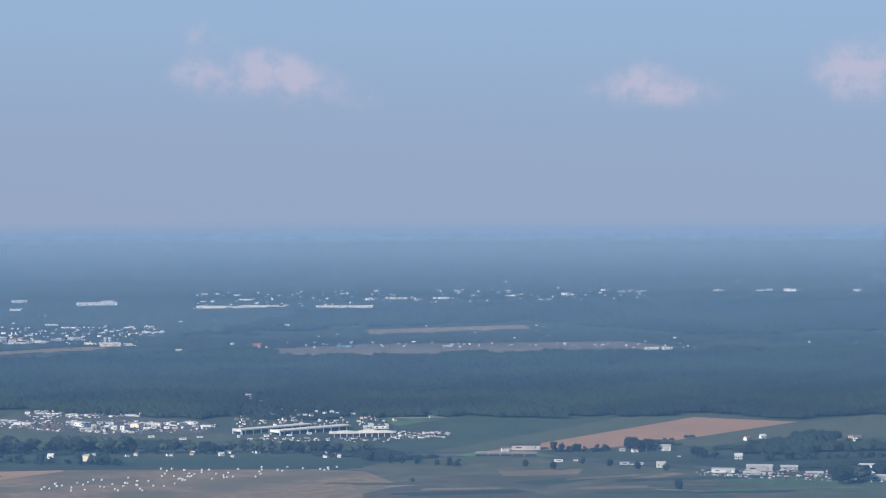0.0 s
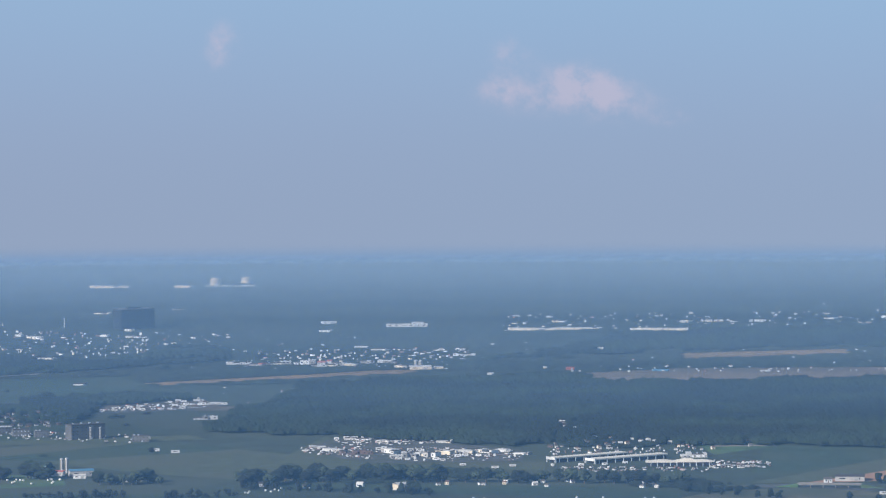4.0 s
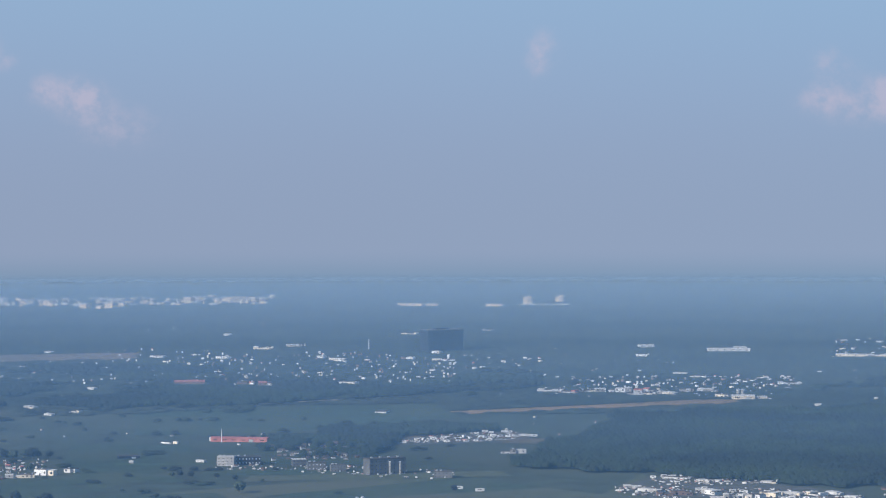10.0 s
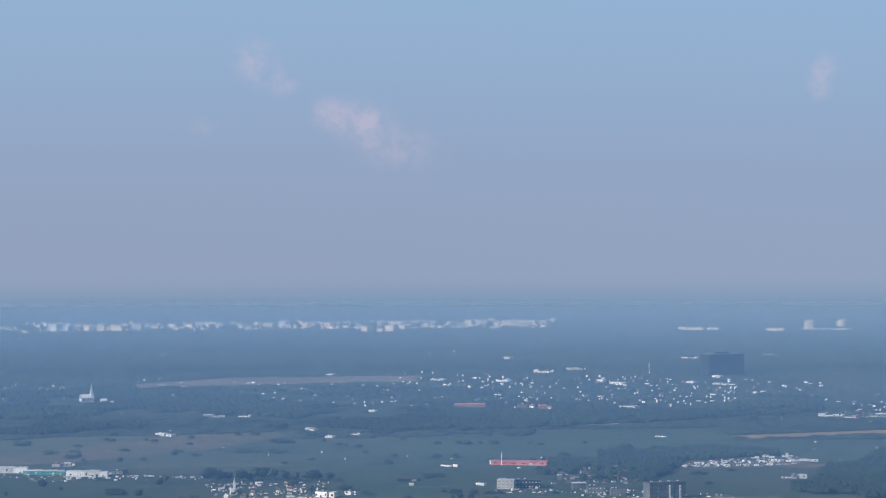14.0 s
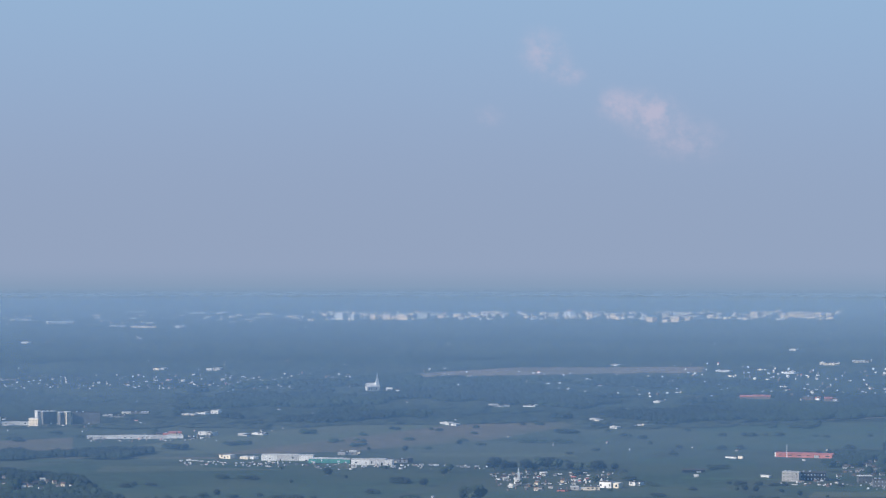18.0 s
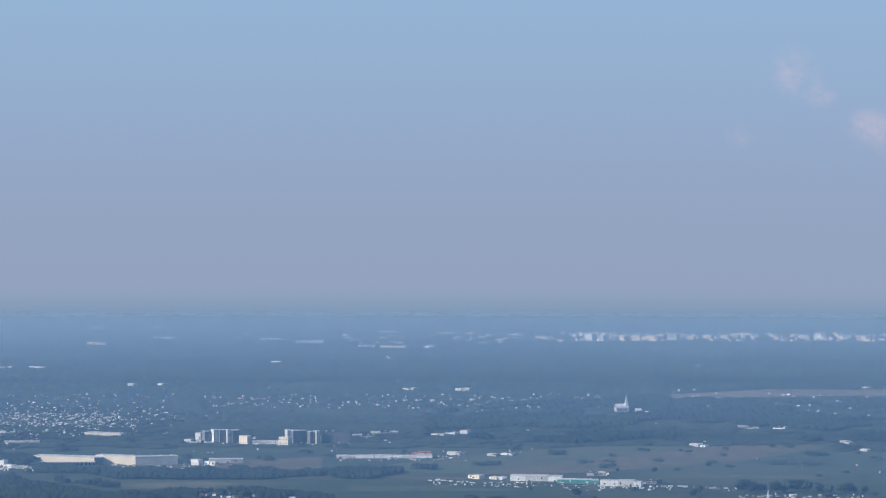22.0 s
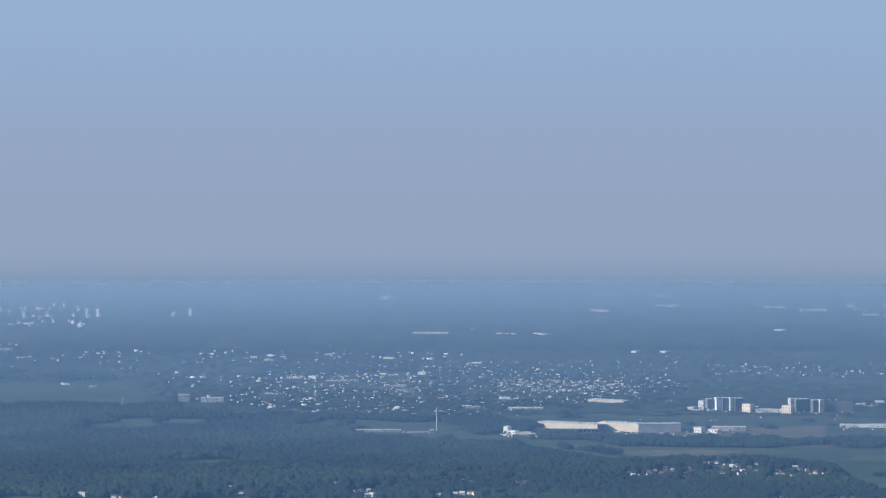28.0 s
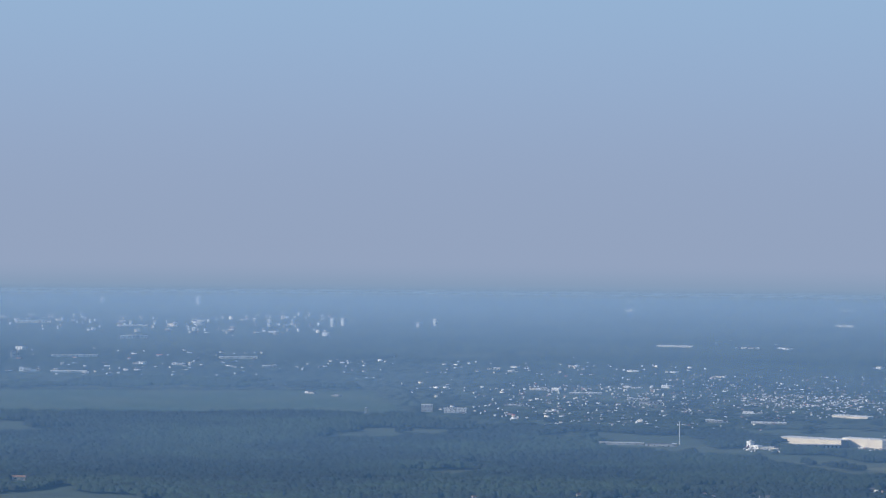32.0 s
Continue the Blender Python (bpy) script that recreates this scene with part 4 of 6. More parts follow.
# the dark office tower
tower = root("office_tower", 2.950, 3582, 28, "dark glass office tower standing alone above the trees", "office tower")
CLEAR.extend([(2.950, 3582, 0.4, 1.0), (1.827, 4227, 0.15, 1.0), (1.392, 4268, 0.15, 1.0), (11.614, 3310, 0.16, 1.0), (-4.929, 2345, 0.5, 1.0)])
tw, th = 33.5, 17.7
part("core", boxed(0, 8, 0, tw, 16, th), SLATE_WALL, tower)
for k in range(9):
    part("spandrel", boxed(0, 8, th * (k + 0.8) / 9, tw + 0.3, 16.3, 0.5), GLASS, tower)
for k in range(10):
    part("mullion", boxed(-tw / 2 + tw * (k + 0.5) / 10, -0.1, 0, 0.35, 0.3, th), SLATE_WALL, tower)
part("roof", boxed(0, 8, th, tw + 0.4, 16.4, 0.5, bevel=0.1), DARK_ROOF, tower)
part("plant_room", boxed(0, 9, th + 0.5, tw * 0.4, 6, 1.2), SLATE_WALL, tower)

# two domed tanks
for az, d, r, h in ((1.827, 4227, 5.5, 5.8), (1.392, 4268, 5.3, 4.1)):
    tank = root("storage_tank", az, d, 0, "cream domed storage tank at the far skyline", "tank", "far storage tanks")
    part("shell", drum(bmesh.new(), 0, r, 0, r, h, 32), SUNNY, tank)
    bm = bmesh.new()
    bmesh.ops.create_uvsphere(bm, u_segments=32, v_segments=12, radius=r, matrix=Matrix.Translation((0, r, h)) @ Matrix.Diagonal((1, 1, 0.5, 1)))
    part("dome", bm, SUNNY, tank)
    part("rim", drum(bmesh.new(), 0, r, h - 0.2, r * 1.03, 0.3, 32), STEEL, tank)
    part("stair", boxed(r * 0.5, 0.2, 0, 0.8, 1.4, h), STEEL, tank)
block(1.613, 4210, 52.0, 2.0, 6, GREY, PALE_ROOF, "low pale plant building beside the tanks", 0, 8)

# the white church
church = root("church", 11.614, 3310, 18, "white church with a tall pointed spire among trees", "church")
cu = 0.4
part("nave", boxed(-3 * cu, 3, 0, 26 * cu, 6, 8 * cu), WHITE, church)
nave_roof = part("roof", gable(26 * cu, 6, 8 * cu, 7 * cu), PALE_ROOF, church, "pale metal roof")
nave_roof.location = (-3 * cu, 3, 0)
part("tower", boxed(6 * cu, 2, 0, 5.5 * cu, 2.4, 18 * cu), WHITE, church)
part("belfry", boxed(6 * cu, 2, 18 * cu, 4.4 * cu, 2.0, 4 * cu), WHITE, church)
spire = bmesh.new()
drum(spire, 6 * cu, 2, 22 * cu, 2.4 * cu, 13 * cu, 8, 0.05)
part("spire", spire, STEEL, church, "pointed metal spire")
for k in range(4):
    part("window", boxed((-12 + 5 * k) * cu, -0.03, 2 * cu, 1.5 * cu, 0.1, 4 * cu), GLASS, church)
house(11.422, 3299, 4, 10, 1.2)
house(11.299, 3294, 0, -10, 1.0)

# halls of the fairground
def hall(az, d, w, h, dp, turn, label):
    """A long low hall: dark open sides, posts, and a broad pale roof on top."""
    thing = root("hall", az, d, turn, label, "hall")
    # near-black box puts the shade of the open sides into its colour
    part("wall", boxed(0, dp / 2, 0, w * 0.97, dp * 0.9, h * 0.7), SLATE_WALL, thing)
    part("roof", boxed(0, dp / 2, h * 0.72, w, dp, h * 0.28, bevel=0.15), BRIGHT_ROOF, thing, "broad pale roof")
    for k in range(9):
        part("post", boxed(-w / 2 + w * (k + 0.5) / 9, 0.1, 0, 0.35, 0.35, h * 0.72), WHITE, thing)
    part("portal", boxed(-w / 2 - 0.6, dp / 2, h * 0.55, 1.0, dp + 2, h * 0.5), WHITE, thing, "white entrance portal")
    for y in (-0.9, dp + 0.9):
        part("portal_leg", boxed(-w / 2 - 0.6, y, 0, 1.0, 0.5, h * 0.55), WHITE, thing)
    CLEAR.append((az, d, math.degrees(w / 2 / d) + 0.05, 0.9))
    return thing


hall(-3.624, 2388, 56, 3.2, 7, 38, "long low hall with a white flat roof and open dark sides")
hall(-4.210, 2379, 56, 3.2, 8, 38, "long exhibition hall with a white flat roof")
pavilion = root("pavilion", -4.929, 2345, 4, "broad pavilion with sunlit peaked pale roofs", "pavilion")
pu = 0.4
part("wall", boxed(0, 10, 0, 92 * pu, 14, 6 * pu), SLATE_WALL, pavilion)
for x, w, rise in ((-26, 54, 3), (12, 48, 5), (34, 42, 3)):
    bm = bmesh.new()
    bmesh.ops.create_cone(bm, cap_ends=True, segments=4, radius1=w * 0.62 * pu, radius2=w * 0.1 * pu, depth=rise * pu, matrix=Matrix.Translation((x * pu, 10, (6 + rise / 2) * pu)) @ Matrix.Diagonal((1, 0.75, 1, 1)) @ Matrix.Rotation(math.pi / 4, 4, "Z"))
    part("roof", bm, BRIGHT_ROOF, pavilion, "peaked pale roof")
for k in range(10):
    part("post", boxed((-44 + 9.8 * k) * pu, 2.9, 0, 0.35, 0.35, 6 * pu), WHITE, pavilion)
block(-5.129, 2400, 15.8, 3.0, 9, WHITE, PALE_ROOF, "white hall with a bright flat roof behind the pavilion", 6, 6)

# trading estate beside the fairground
for az, d, w, h, k in (
        (0.204, 2444, 40, 7, 0), (-0.174, 2425, 60, 10, 3), (-0.590, 2432, 36, 9, 0), (-0.856, 2403, 46, 12, 2), (-1.158, 2408, 40, 13, 0), (-1.423, 2420, 30, 11, 1), (-1.686, 2428, 44, 8, 0), (-2.025, 2429, 36, 8, 0), (-1.381, 2496, 44, 8, 0), (-0.588, 2504, 40, 6, 0), (-0.172, 2518, 50, 5, 0), (0.394, 2467, 30, 7, 2), (-2.289, 2434, 26, 7, 0), (-2.563, 2420, 26, 6, 0)):
    block(az, d, w * 0.34, h * 0.33, 6, (WHITE, CREAM, GREY, BRICK)[k], PALE_ROOF if k != 3 else DARK_ROOF, "low trading-estate building with pale walls and a flat roof", rng.uniform(-14, 14), 5, 1)
parked(CARAVAN, (0.17, 2525), (-0.81, 2524), 8, 51)
parked(CARAVAN, (-0.40, 2461), (-1.23, 2441), 7, 52)
parked(CARAVAN, (-0.70, 2388), (-1.54, 2385), 6, 53)
parked(CARAVAN, (-1.54, 2412), (-2.61, 2400), 7, 54)
parked(CAR, (0.59, 2447), (-0.40, 2399), 7, 55)
parked(CAR, (-5.34, 2372), (-6.28, 2362), 12, 56)
parked(CAR, (-5.36, 2351), (-6.20, 2342), 11, 57)
parked(CAR, (-3.15, 2341), (-5.36, 2327), 13, 58)
parked(CARAVAN, (-2.94, 2340), (-4.57, 2366), 5, 59)
village([(-2.91, 2536), (-6.17, 2496), (-5.93, 2443), (-4.57, 2446), (-2.97, 2405)], 40, 61, 0.6)
village([(-3.07, 2625), (-3.45, 2633), (-3.46, 2566), (-3.12, 2568)], 6, 62, 0.9, kinds=(0, 4))

# farmhouses and trees along the near road
village([(-1.32, 2257), (-4.66, 2265), (-4.67, 2227), (-1.32, 2236)], 20, 64, 0.7, kinds=(0, 0, 4, 1))
tree_row((0.93, 2273), (-1.47, 2261), 26, 6.5, 65)
tree_row((-1.40, 2262), (-4.99, 2247), 24, 5.5, 66)
tree_row((1.58, 2237), (-1.32, 2199), 18, 4.5, 67)
house(0.582, 2235, 0, 10, 0.9)
house(-0.217, 2241, 4, -20, 1.0)
shed(-0.864, 2219, 7.6, 3.4, CREAM, PALE_ROOF, "cream barn with a pale roof beside dark trees", 30)
shed(-0.975, 2276, 6.5, 3.0, WHITE, PALE_ROOF, "white barn on the farm road", -10)
vehicle(TRUCK, -2.206, 2337, 5, 0.8)
vehicle(TRUCK, -1.729, 2355, 5, 0.7)
vehicle(TRUCK, -2.463, 2348, 5, 0.7)
tree_row((-4.95, 2215), (-6.59, 2173), 7, 3.5, 68)
tree(-5.742, 2089, 3.0, 3, 1.2)

# overpass
bridge = root("overpass", -7.135, 2229, -4, "concrete highway overpass with pale parapets", "bridge")
bu = 0.3
part("deck", boxed(0, 3, 5.5 * bu, 120 * bu, 5, 1.6 * bu), CONCRETE, bridge)
for y in (0.6, 5.4):
    part("parapet", boxed(0, y, 7.1 * bu, 122 * bu, 0.25, 1.2 * bu), CONCRETE, bridge)
for k in range(4):
    part("pier", boxed((-36 + 24 * k) * bu, 3, 0, 1.6 * bu, 4, 5.5 * bu), CONCRETE, bridge)
for s in (-1, 1):
    bm = bmesh.new()
    vs = [bm.verts.new(v) for v in ((s * 60 * bu, 0.4, 0), (s * 60 * bu, 5.6, 0), (s * 60 * bu, 5.6, 7 * bu), (s * 60 * bu, 0.4, 7 * bu), (s * 105 * bu, 0.4, 0), (s * 105 * bu, 5.6, 0))]
    for f in ((0, 1, 2, 3), (3, 2, 5, 4), (0, 3, 4), (1, 5, 2), (0, 4, 5, 1)):
        bm.faces.new([vs[i] for i in f])
    bmesh.ops.recalc_face_normals(bm, faces=bm.faces)
    part("embankment", bm, MEADOW, bridge, "grassy embankment")
shed(-7.426, 2266, 17.1, 2.7, GREY, DARK_ROOF, "grey farm shed with a dark roof by the overpass", 0)
house(-7.109, 2259, 0, 10, 1.1)
tree_row((-7.82, 2257), (-8.68, 2259), 9, 4.0, 71, 5)
tree_row((-9.02, 2261), (-9.41, 2262), 6, 5.0, 72, 5)
house(-8.892, 2260, 3, 0, 1.0)
house(-9.084, 2254, 0, 20, 0.9)
shed(-9.511, 2262, 8.9, 2.6, WHITE, GREY, "white farm building with a grey roof in the fields", 0)
tree_row((-9.99, 2225), (-10.33, 2214), 4, 5.0, 73, 4)
shed(-9.515, 2167, 5.2, 2.6, WHITE, PALE_ROOF, "white building beside the highway", -8)
vehicle(TRUCK, -7.950, 2194, 3, 0.9)
vehicle(TRUCK, -8.207, 2201, 3, 0.5)
vehicle(TRUCK, -9.768, 2225, 3, 0.4)
tree(-9.851, 2042, 7.5, 2, 0.75, "dark rounded tree standing alone in the fields")

# wood with houses beside the workshops
wood([(-10.62, 2247), (-11.43, 2326), (-12.83, 2415), (-13.33, 2340), (-13.34, 2221), (-12.90, 2260), (-11.47, 2242)], 3.4, 5.6, "dark wood sheltering a few white houses", 74, level=-1, gaps=-0.25)
village([(-11.60, 2344), (-12.62, 2368), (-12.66, 2278), (-10.62, 2228)], 12, 75, 0.75, kinds=(0, 0, 4, 1))
house(-12.171, 2309, 0, 10, 1.1)
house(-12.419, 2325, 0, -15, 1.3)
house(-10.674, 2216, 4, 0, 1.2)
for az, d, w, h in ((-11.025, 2149, 46, 9), (-10.477, 2141, 40, 6), (-11.476, 2157, 30, 6), (-11.878, 2129, 30, 5), (-12.770, 2145, 56, 12), (-12.399, 2119, 40, 6), (-12.922, 2105, 50, 8), (-10.930, 2131, 30, 4)):
    shed(az, d, w * 0.325, h * 0.32, GREY if w % 4 else WHITE, PALE_ROOF, "pale workshop shed with a metal roof by the highway", rng.uniform(-10, 10), dp=6)
parked(CAR, (-10.15, 2128), (-12.92, 2105), 18, 76, 8)
parked(CAR, (-10.02, 2151), (-11.53, 2145), 7, 77, 5)
tree_row((-12.16, 2083), (-12.92, 2116), 5, 6.0, 78, 4)
tree_row((-10.98, 2210), (-12.91, 2233), 12, 4.0, 79, 6)

# long cream works and sheds beyond the forest
for az, d, w, h in ((-2.563, 3525, 52, 6), (-2.860, 3525, 40, 4), (-3.205, 3532, 46, 5), (-3.492, 3540, 36, 3), (-4.276, 3526, 44, 4), (-4.673, 3519, 60, 5), (-4.845, 3618, 14, 9), (-5.255, 3627, 40, 4), (-5.913, 3630, 30, 4), (-3.035, 3630, 20, 4), (-9.931, 3733, 22, 4), (-10.595, 3729, 30, 5), (-10.951, 3727, 24, 8), (-11.927, 3732, 16, 4), (-6.903, 3662, 20, 4), (-7.734, 3676, 24, 5), (-8.521, 3714, 18, 5), (-8.770, 3718, 12, 4)):
    block(az, d, w * 0.52, h * 0.52, 8, CREAM if w > 35 else WHITE, PALE_ROOF, "far pale works building beyond the forest", 0, max(3, w // 12), 1)
for az, d, w, h, k in ((-3.659, 3297, 14, 5, 0), (-6.083, 3061, 14, 4, 0), (-4.552, 3067, 26, 5, 5), (-3.254, 3085, 14, 6, 4), (-9.099, 3028, 24, 6, 0), (-9.334, 3030, 16, 6, 0), (-2.104, 3041, 10, 4, 0), (0.216, 3625, 30, 7, 0), (-0.897, 3580, 80, 8, 0), (-1.045, 3615, 24, 5, 0), (0.291, 3519, 20, 5, 0), (-2.932, 3693, 12, 4, 0), (-0.233, 3332, 24, 3, 0)):
    shed(az, d, w * 0.46, h * 0.46, (WHITE, CREAM, GREY, BRICK, RED, BLUE)[k], PALE_ROOF if k < 4 else (RED, BLUE)[k - 4], "distant pale shed among fields and trees", rng.uniform(-15, 15), dp=5)

# commercial row with red roofs
for az, d, w, h, k in (
        (1.532, 3159, 46, 8, 0), (1.305, 3148, 24, 5, 4), (0.943, 3155, 46, 9, 0), (0.581, 3152, 40, 12, 0), (0.220, 3149, 46, 14, 4), (-0.033, 3137, 30, 7, 0), (0.292, 3129, 50, 6, 0), (-0.322, 3156, 26, 8, 2), (-0.609, 3164, 36, 8, 0), (-0.791, 3115, 24, 7, 1), (-1.295, 3097, 34, 5, 0), (-0.463, 3298, 30, 5, 0)):
    block(az, d, w * 0.43, h * 0.42, 7, (WHITE, CREAM, GREY, BRICK, WHITE)[k], RED if k == 4 else PALE_ROOF, "red-roofed pale factory hall" if k == 4 else E1, rng.uniform(-10, 10), 6, 1, parapet=0.9 if k == 4 else 0.3)
silo(-1.027, 3109, 1.6, 5.5, "short pale silo at a feed mill")
silo(-1.093, 3108, 1.6, 5.5, "short pale silo at a feed mill")
shed(-1.093, 3094, 17.1, 4.0, CREAM, PALE_ROOF, "cream feed mill with a rounded pale roof", 0)
block(-1.724, 3232, 18.4, 1.2, 5, WHITE, PALE_ROOF, "long white shed behind the town", 0, 8)
parked(CAR, (3.45, 3287), (0.08, 3295), 14, 81, 10, 1.4)

# new apartments, red hall and lots
block(3.747, 2548, 24.3, 9.4, 9, DARK_GREY, DARK_ROOF, "dark grey four-storey apartment block with pale balcony stacks", 26, 9, 4, "apartment_block", "apartment block", parapet=0.6)
for az, d, h in ((3.978, 2546, 9.0), (3.870, 2546, 8.5), (3.716, 2545, 8.5), (3.577, 2545, 8.5)):
    block(az, d, 0.9, h * 0.95, 1.0, CREAM if h > 8.8 else GREY, PALE_ROOF, "pale balcony stack at the apartment block's front", 12, 1, 4, "stair_tower", "stair tower")
block(5.960, 2605, 10.6, 5.7, 7, GREY, PALE_ROOF, "pale grey three-storey apartment block", -10, 4, 3, "apartment_block", "apartment block")
block(5.652, 2611, 16.3, 5.0, 7, SLATE_WALL, DARK_ROOF, "dark-clad apartment block with white piers", 0, 8, 2, "apartment_block", "apartment block", WHITE)
block(4.949, 2600, 8.5, 4.2, 6, DARK_GREY, PALE_ROOF, "dark grey two-storey apartment house", 8, 4, 2, "apartment_block", "apartment block")
block(4.712, 2573, 11.2, 4.9, 6, DARK_GREY, DARK_ROOF, "dark grey apartment house with white window bays", 8, 5, 2, "apartment_block", "apartment block", WHITE)
block(4.419, 2564, 9.1, 4.2, 6, DARK_GREY, DARK_ROOF, "dark slate-clad apartment house", 8, 5, 2, "apartment_block", "apartment block")
block(2.992, 2526, 11.0, 3.8, 6, DARK_GREY, DARK_ROOF, "dark grey commercial house by the highway", 0, 5, 2)
village([(5.45, 2719), (4.22, 2754), (4.07, 2630), (5.31, 2634)], 44, 91, 0.62, 30, (2, 3, 3, 0, 2))
shed(5.778, 2763, 37.6, 2.3, RED, RED, "long red metal hall in a field", -12, dp=9)
block(6.124, 2769, 5.3, 3.4, 4, WHITE, PALE_ROOF, "white gatehouse at the red hall", 0, 2)
mast(6.009, 2760, 8.3, 0.2, "thin white flagpole at the red hall")
block(6.732, 2753, 12.4, 1.6, 1.5, WHITE, PALE_ROOF, "long white trailer wall standing in a field", 0, 3, name="trailer_wall")
block(3.851, 2974, 7.3, 1.2, 14, WHITE, PALE_ROOF, "low barn with a white flat roof in the fields", 20, 3)
block(2.028, 2676, 16.8, 2.9, 5, WHITE, PALE_ROOF, "white showroom with a flat roof beside the lots", 0, 8)
parked(CARAVAN, (3.60, 2744), (2.30, 2765), 9, 92, 5)
parked(CARAVAN, (3.45, 2767), (1.76, 2797), 13, 93, 5)
parked(CARAVAN, (2.60, 2815), (2.00, 2822), 5, 94, 4)
parked(CARAVAN, (2.38, 2790), (1.69, 2793), 6, 95, 4)
parked(CAR, (5.00, 2560), (3.00, 2513), 9, 96, 3)
field([(3.60, 2733), (2.30, 2750), (1.65, 2797), (2.00, 2827), (2.68, 2823), (3.53, 2780)], ASPHALT, "asphalt dealer's lot full of caravans", "yard", "yard")
field([(-0.25, 2375), (-2.61, 2377), (-2.60, 2450), (-0.70, 2533), (0.21, 2533), (0.59, 2454)], ASPHALT, "asphalt lots of the trading estate", "yard", "yard")
vehicle(TRUCK, 2.784, 2460, 4, 0.95)
vehicle(TRUCK, 2.490, 2447, 4, 0.95)
for k, (az, d) in enumerate(((5.77, 2447), (5.83, 2517), (6.08, 2532), (6.69, 2541), (6.58, 2544), (6.43, 2537), (8.61, 2582), (10.95, 2565), (2.84, 2448), (5.46, 2508))):
    tree(az, d, (7.0, 3.5, 3.0, 3.5, 4.0, 4.0, 5.5, 5.0, 4.0, 2.0)[k], k, 1.4)

# the silo farm and its meadow
silo(4.166, 2335, 1.1, 8.6)
silo(4.094, 2335, 1.1, 8.9)
shed(4.264, 2320, 9.2, 2.6, WHITE, RED, "white barn with a red metal roof beside the silos", -15, dp=6)
shed(3.872, 2316, 14.4, 3.3, GREY, BLUE, "long barn with a blue-grey metal roof", 10, dp=6)
shed(3.912, 2304, 7.2, 2.0, WHITE, PALE_ROOF, "low white milk house at the barns", 0, dp=4)
house(3.191, 2283, 0, 15, 1.2)
house(3.047, 2288, 1, -15, 1.4)
house(3.337, 2272, 4, 0, 0.9)
tree_row((6.79, 2338), (6.26, 2341), 9, 6.5, 101)
tree_row((5.75, 2320), (4.95, 2303), 14, 5.0, 102)
tree_row((4.71, 2308), (4.35, 2306), 8, 7.0, 103)
tree_row((3.72, 2273), (2.71, 2269), 12, 5.0, 104)
tree_row((7.20, 2237), (5.37, 2215), 16, 4.0, 105)
tree_row((6.01, 2229), (5.49, 2232), 9, 5.0, 106)
tree_row((4.80, 2206), (3.20, 2203), 14, 3.0, 107)
tree_row((2.72, 2190), (1.58, 2203), 9, 3.0, 108)
tree_row((1.58, 2256), (0.93, 2252), 8, 6.0, 109)
house(6.533, 2331, 4, 0, 1.3)
house(7.065, 2334, 4, 0, 1.0)
house(1.229, 2246, 0, 0, 1.0)
parked(CAR, (7.20, 2240), (6.88, 2241), 4, 110, 3)


def bale_model():
    thing = new("hay_bale")
    bm = bmesh.new()
    bmesh.ops.create_cone(bm, cap_ends=True, segments=16, radius1=0.55, radius2=0.55, depth=1.1, matrix=Matrix.Translation((0, 0, 0.53)) @ Matrix.Rotation(math.pi / 2, 4, "X"))
    bmesh.ops.bevel(bm, geom=[e for e in bm.edges if abs(e.verts[0].co.y - e.verts[1].co.y) < 0.01], offset=0.1, segments=2, affect="EDGES")
    part("wrap", bm, PLASTIC, thing)
    bm = bmesh.new()
    drum(bm, 0, 0, 0, 0.2, 0.06, 8)
    part("fold", bm, PLASTIC, thing, where=Matrix.Translation((0, -0.6, 0.53)) @ Matrix.Rotation(math.pi / 2, 4, "X"))
    return tagged(thing, "round hay bale in white plastic wrap on a mown field", "hay bale", "wrapped bales")


BALE = bale_model()
BALE.matrix_basis = Matrix.Translation(at(-3.814, 2170, 0.3)) @ pose(0, 0, 0, 0, 0, 30)


def bales(ring, count, seed, size=1.0):
    a, d = scatter(ring, count, seed)
    spin = random.Random(seed)
    for p, q in zip(a, d):
        made = copy_thing(BALE, Matrix.Identity(4))
        made.matrix_basis = Matrix.Translation(at(float(p), float(q), 0.3)) @ pose(0, 0, 0, 0, 0, spin.uniform(0, 360)) @ Matrix.Scale(size, 4)


bales([(-1.86, 2170), (-3.47, 2172), (-3.48, 2108), (-2.10, 2105), (-1.55, 2127)], 34, 121)
bales([(-0.29, 2106), (-1.71, 2137), (-2.18, 2088), (-1.63, 2049), (0.10, 2066)], 34, 122)
bales([(-3.52, 2154), (-4.63, 2173), (-4.63, 2150), (-3.95, 2129)], 8, 123)
bales([(6.84, 2282), (6.71, 2320), (5.59, 2331), (4.19, 2305), (4.16, 2276), (5.36, 2265), (6.24, 2275)], 46, 124)
bales([(1.58, 2208), (0.93, 2232), (0.93, 2215), (1.42, 2197)], 8, 125)

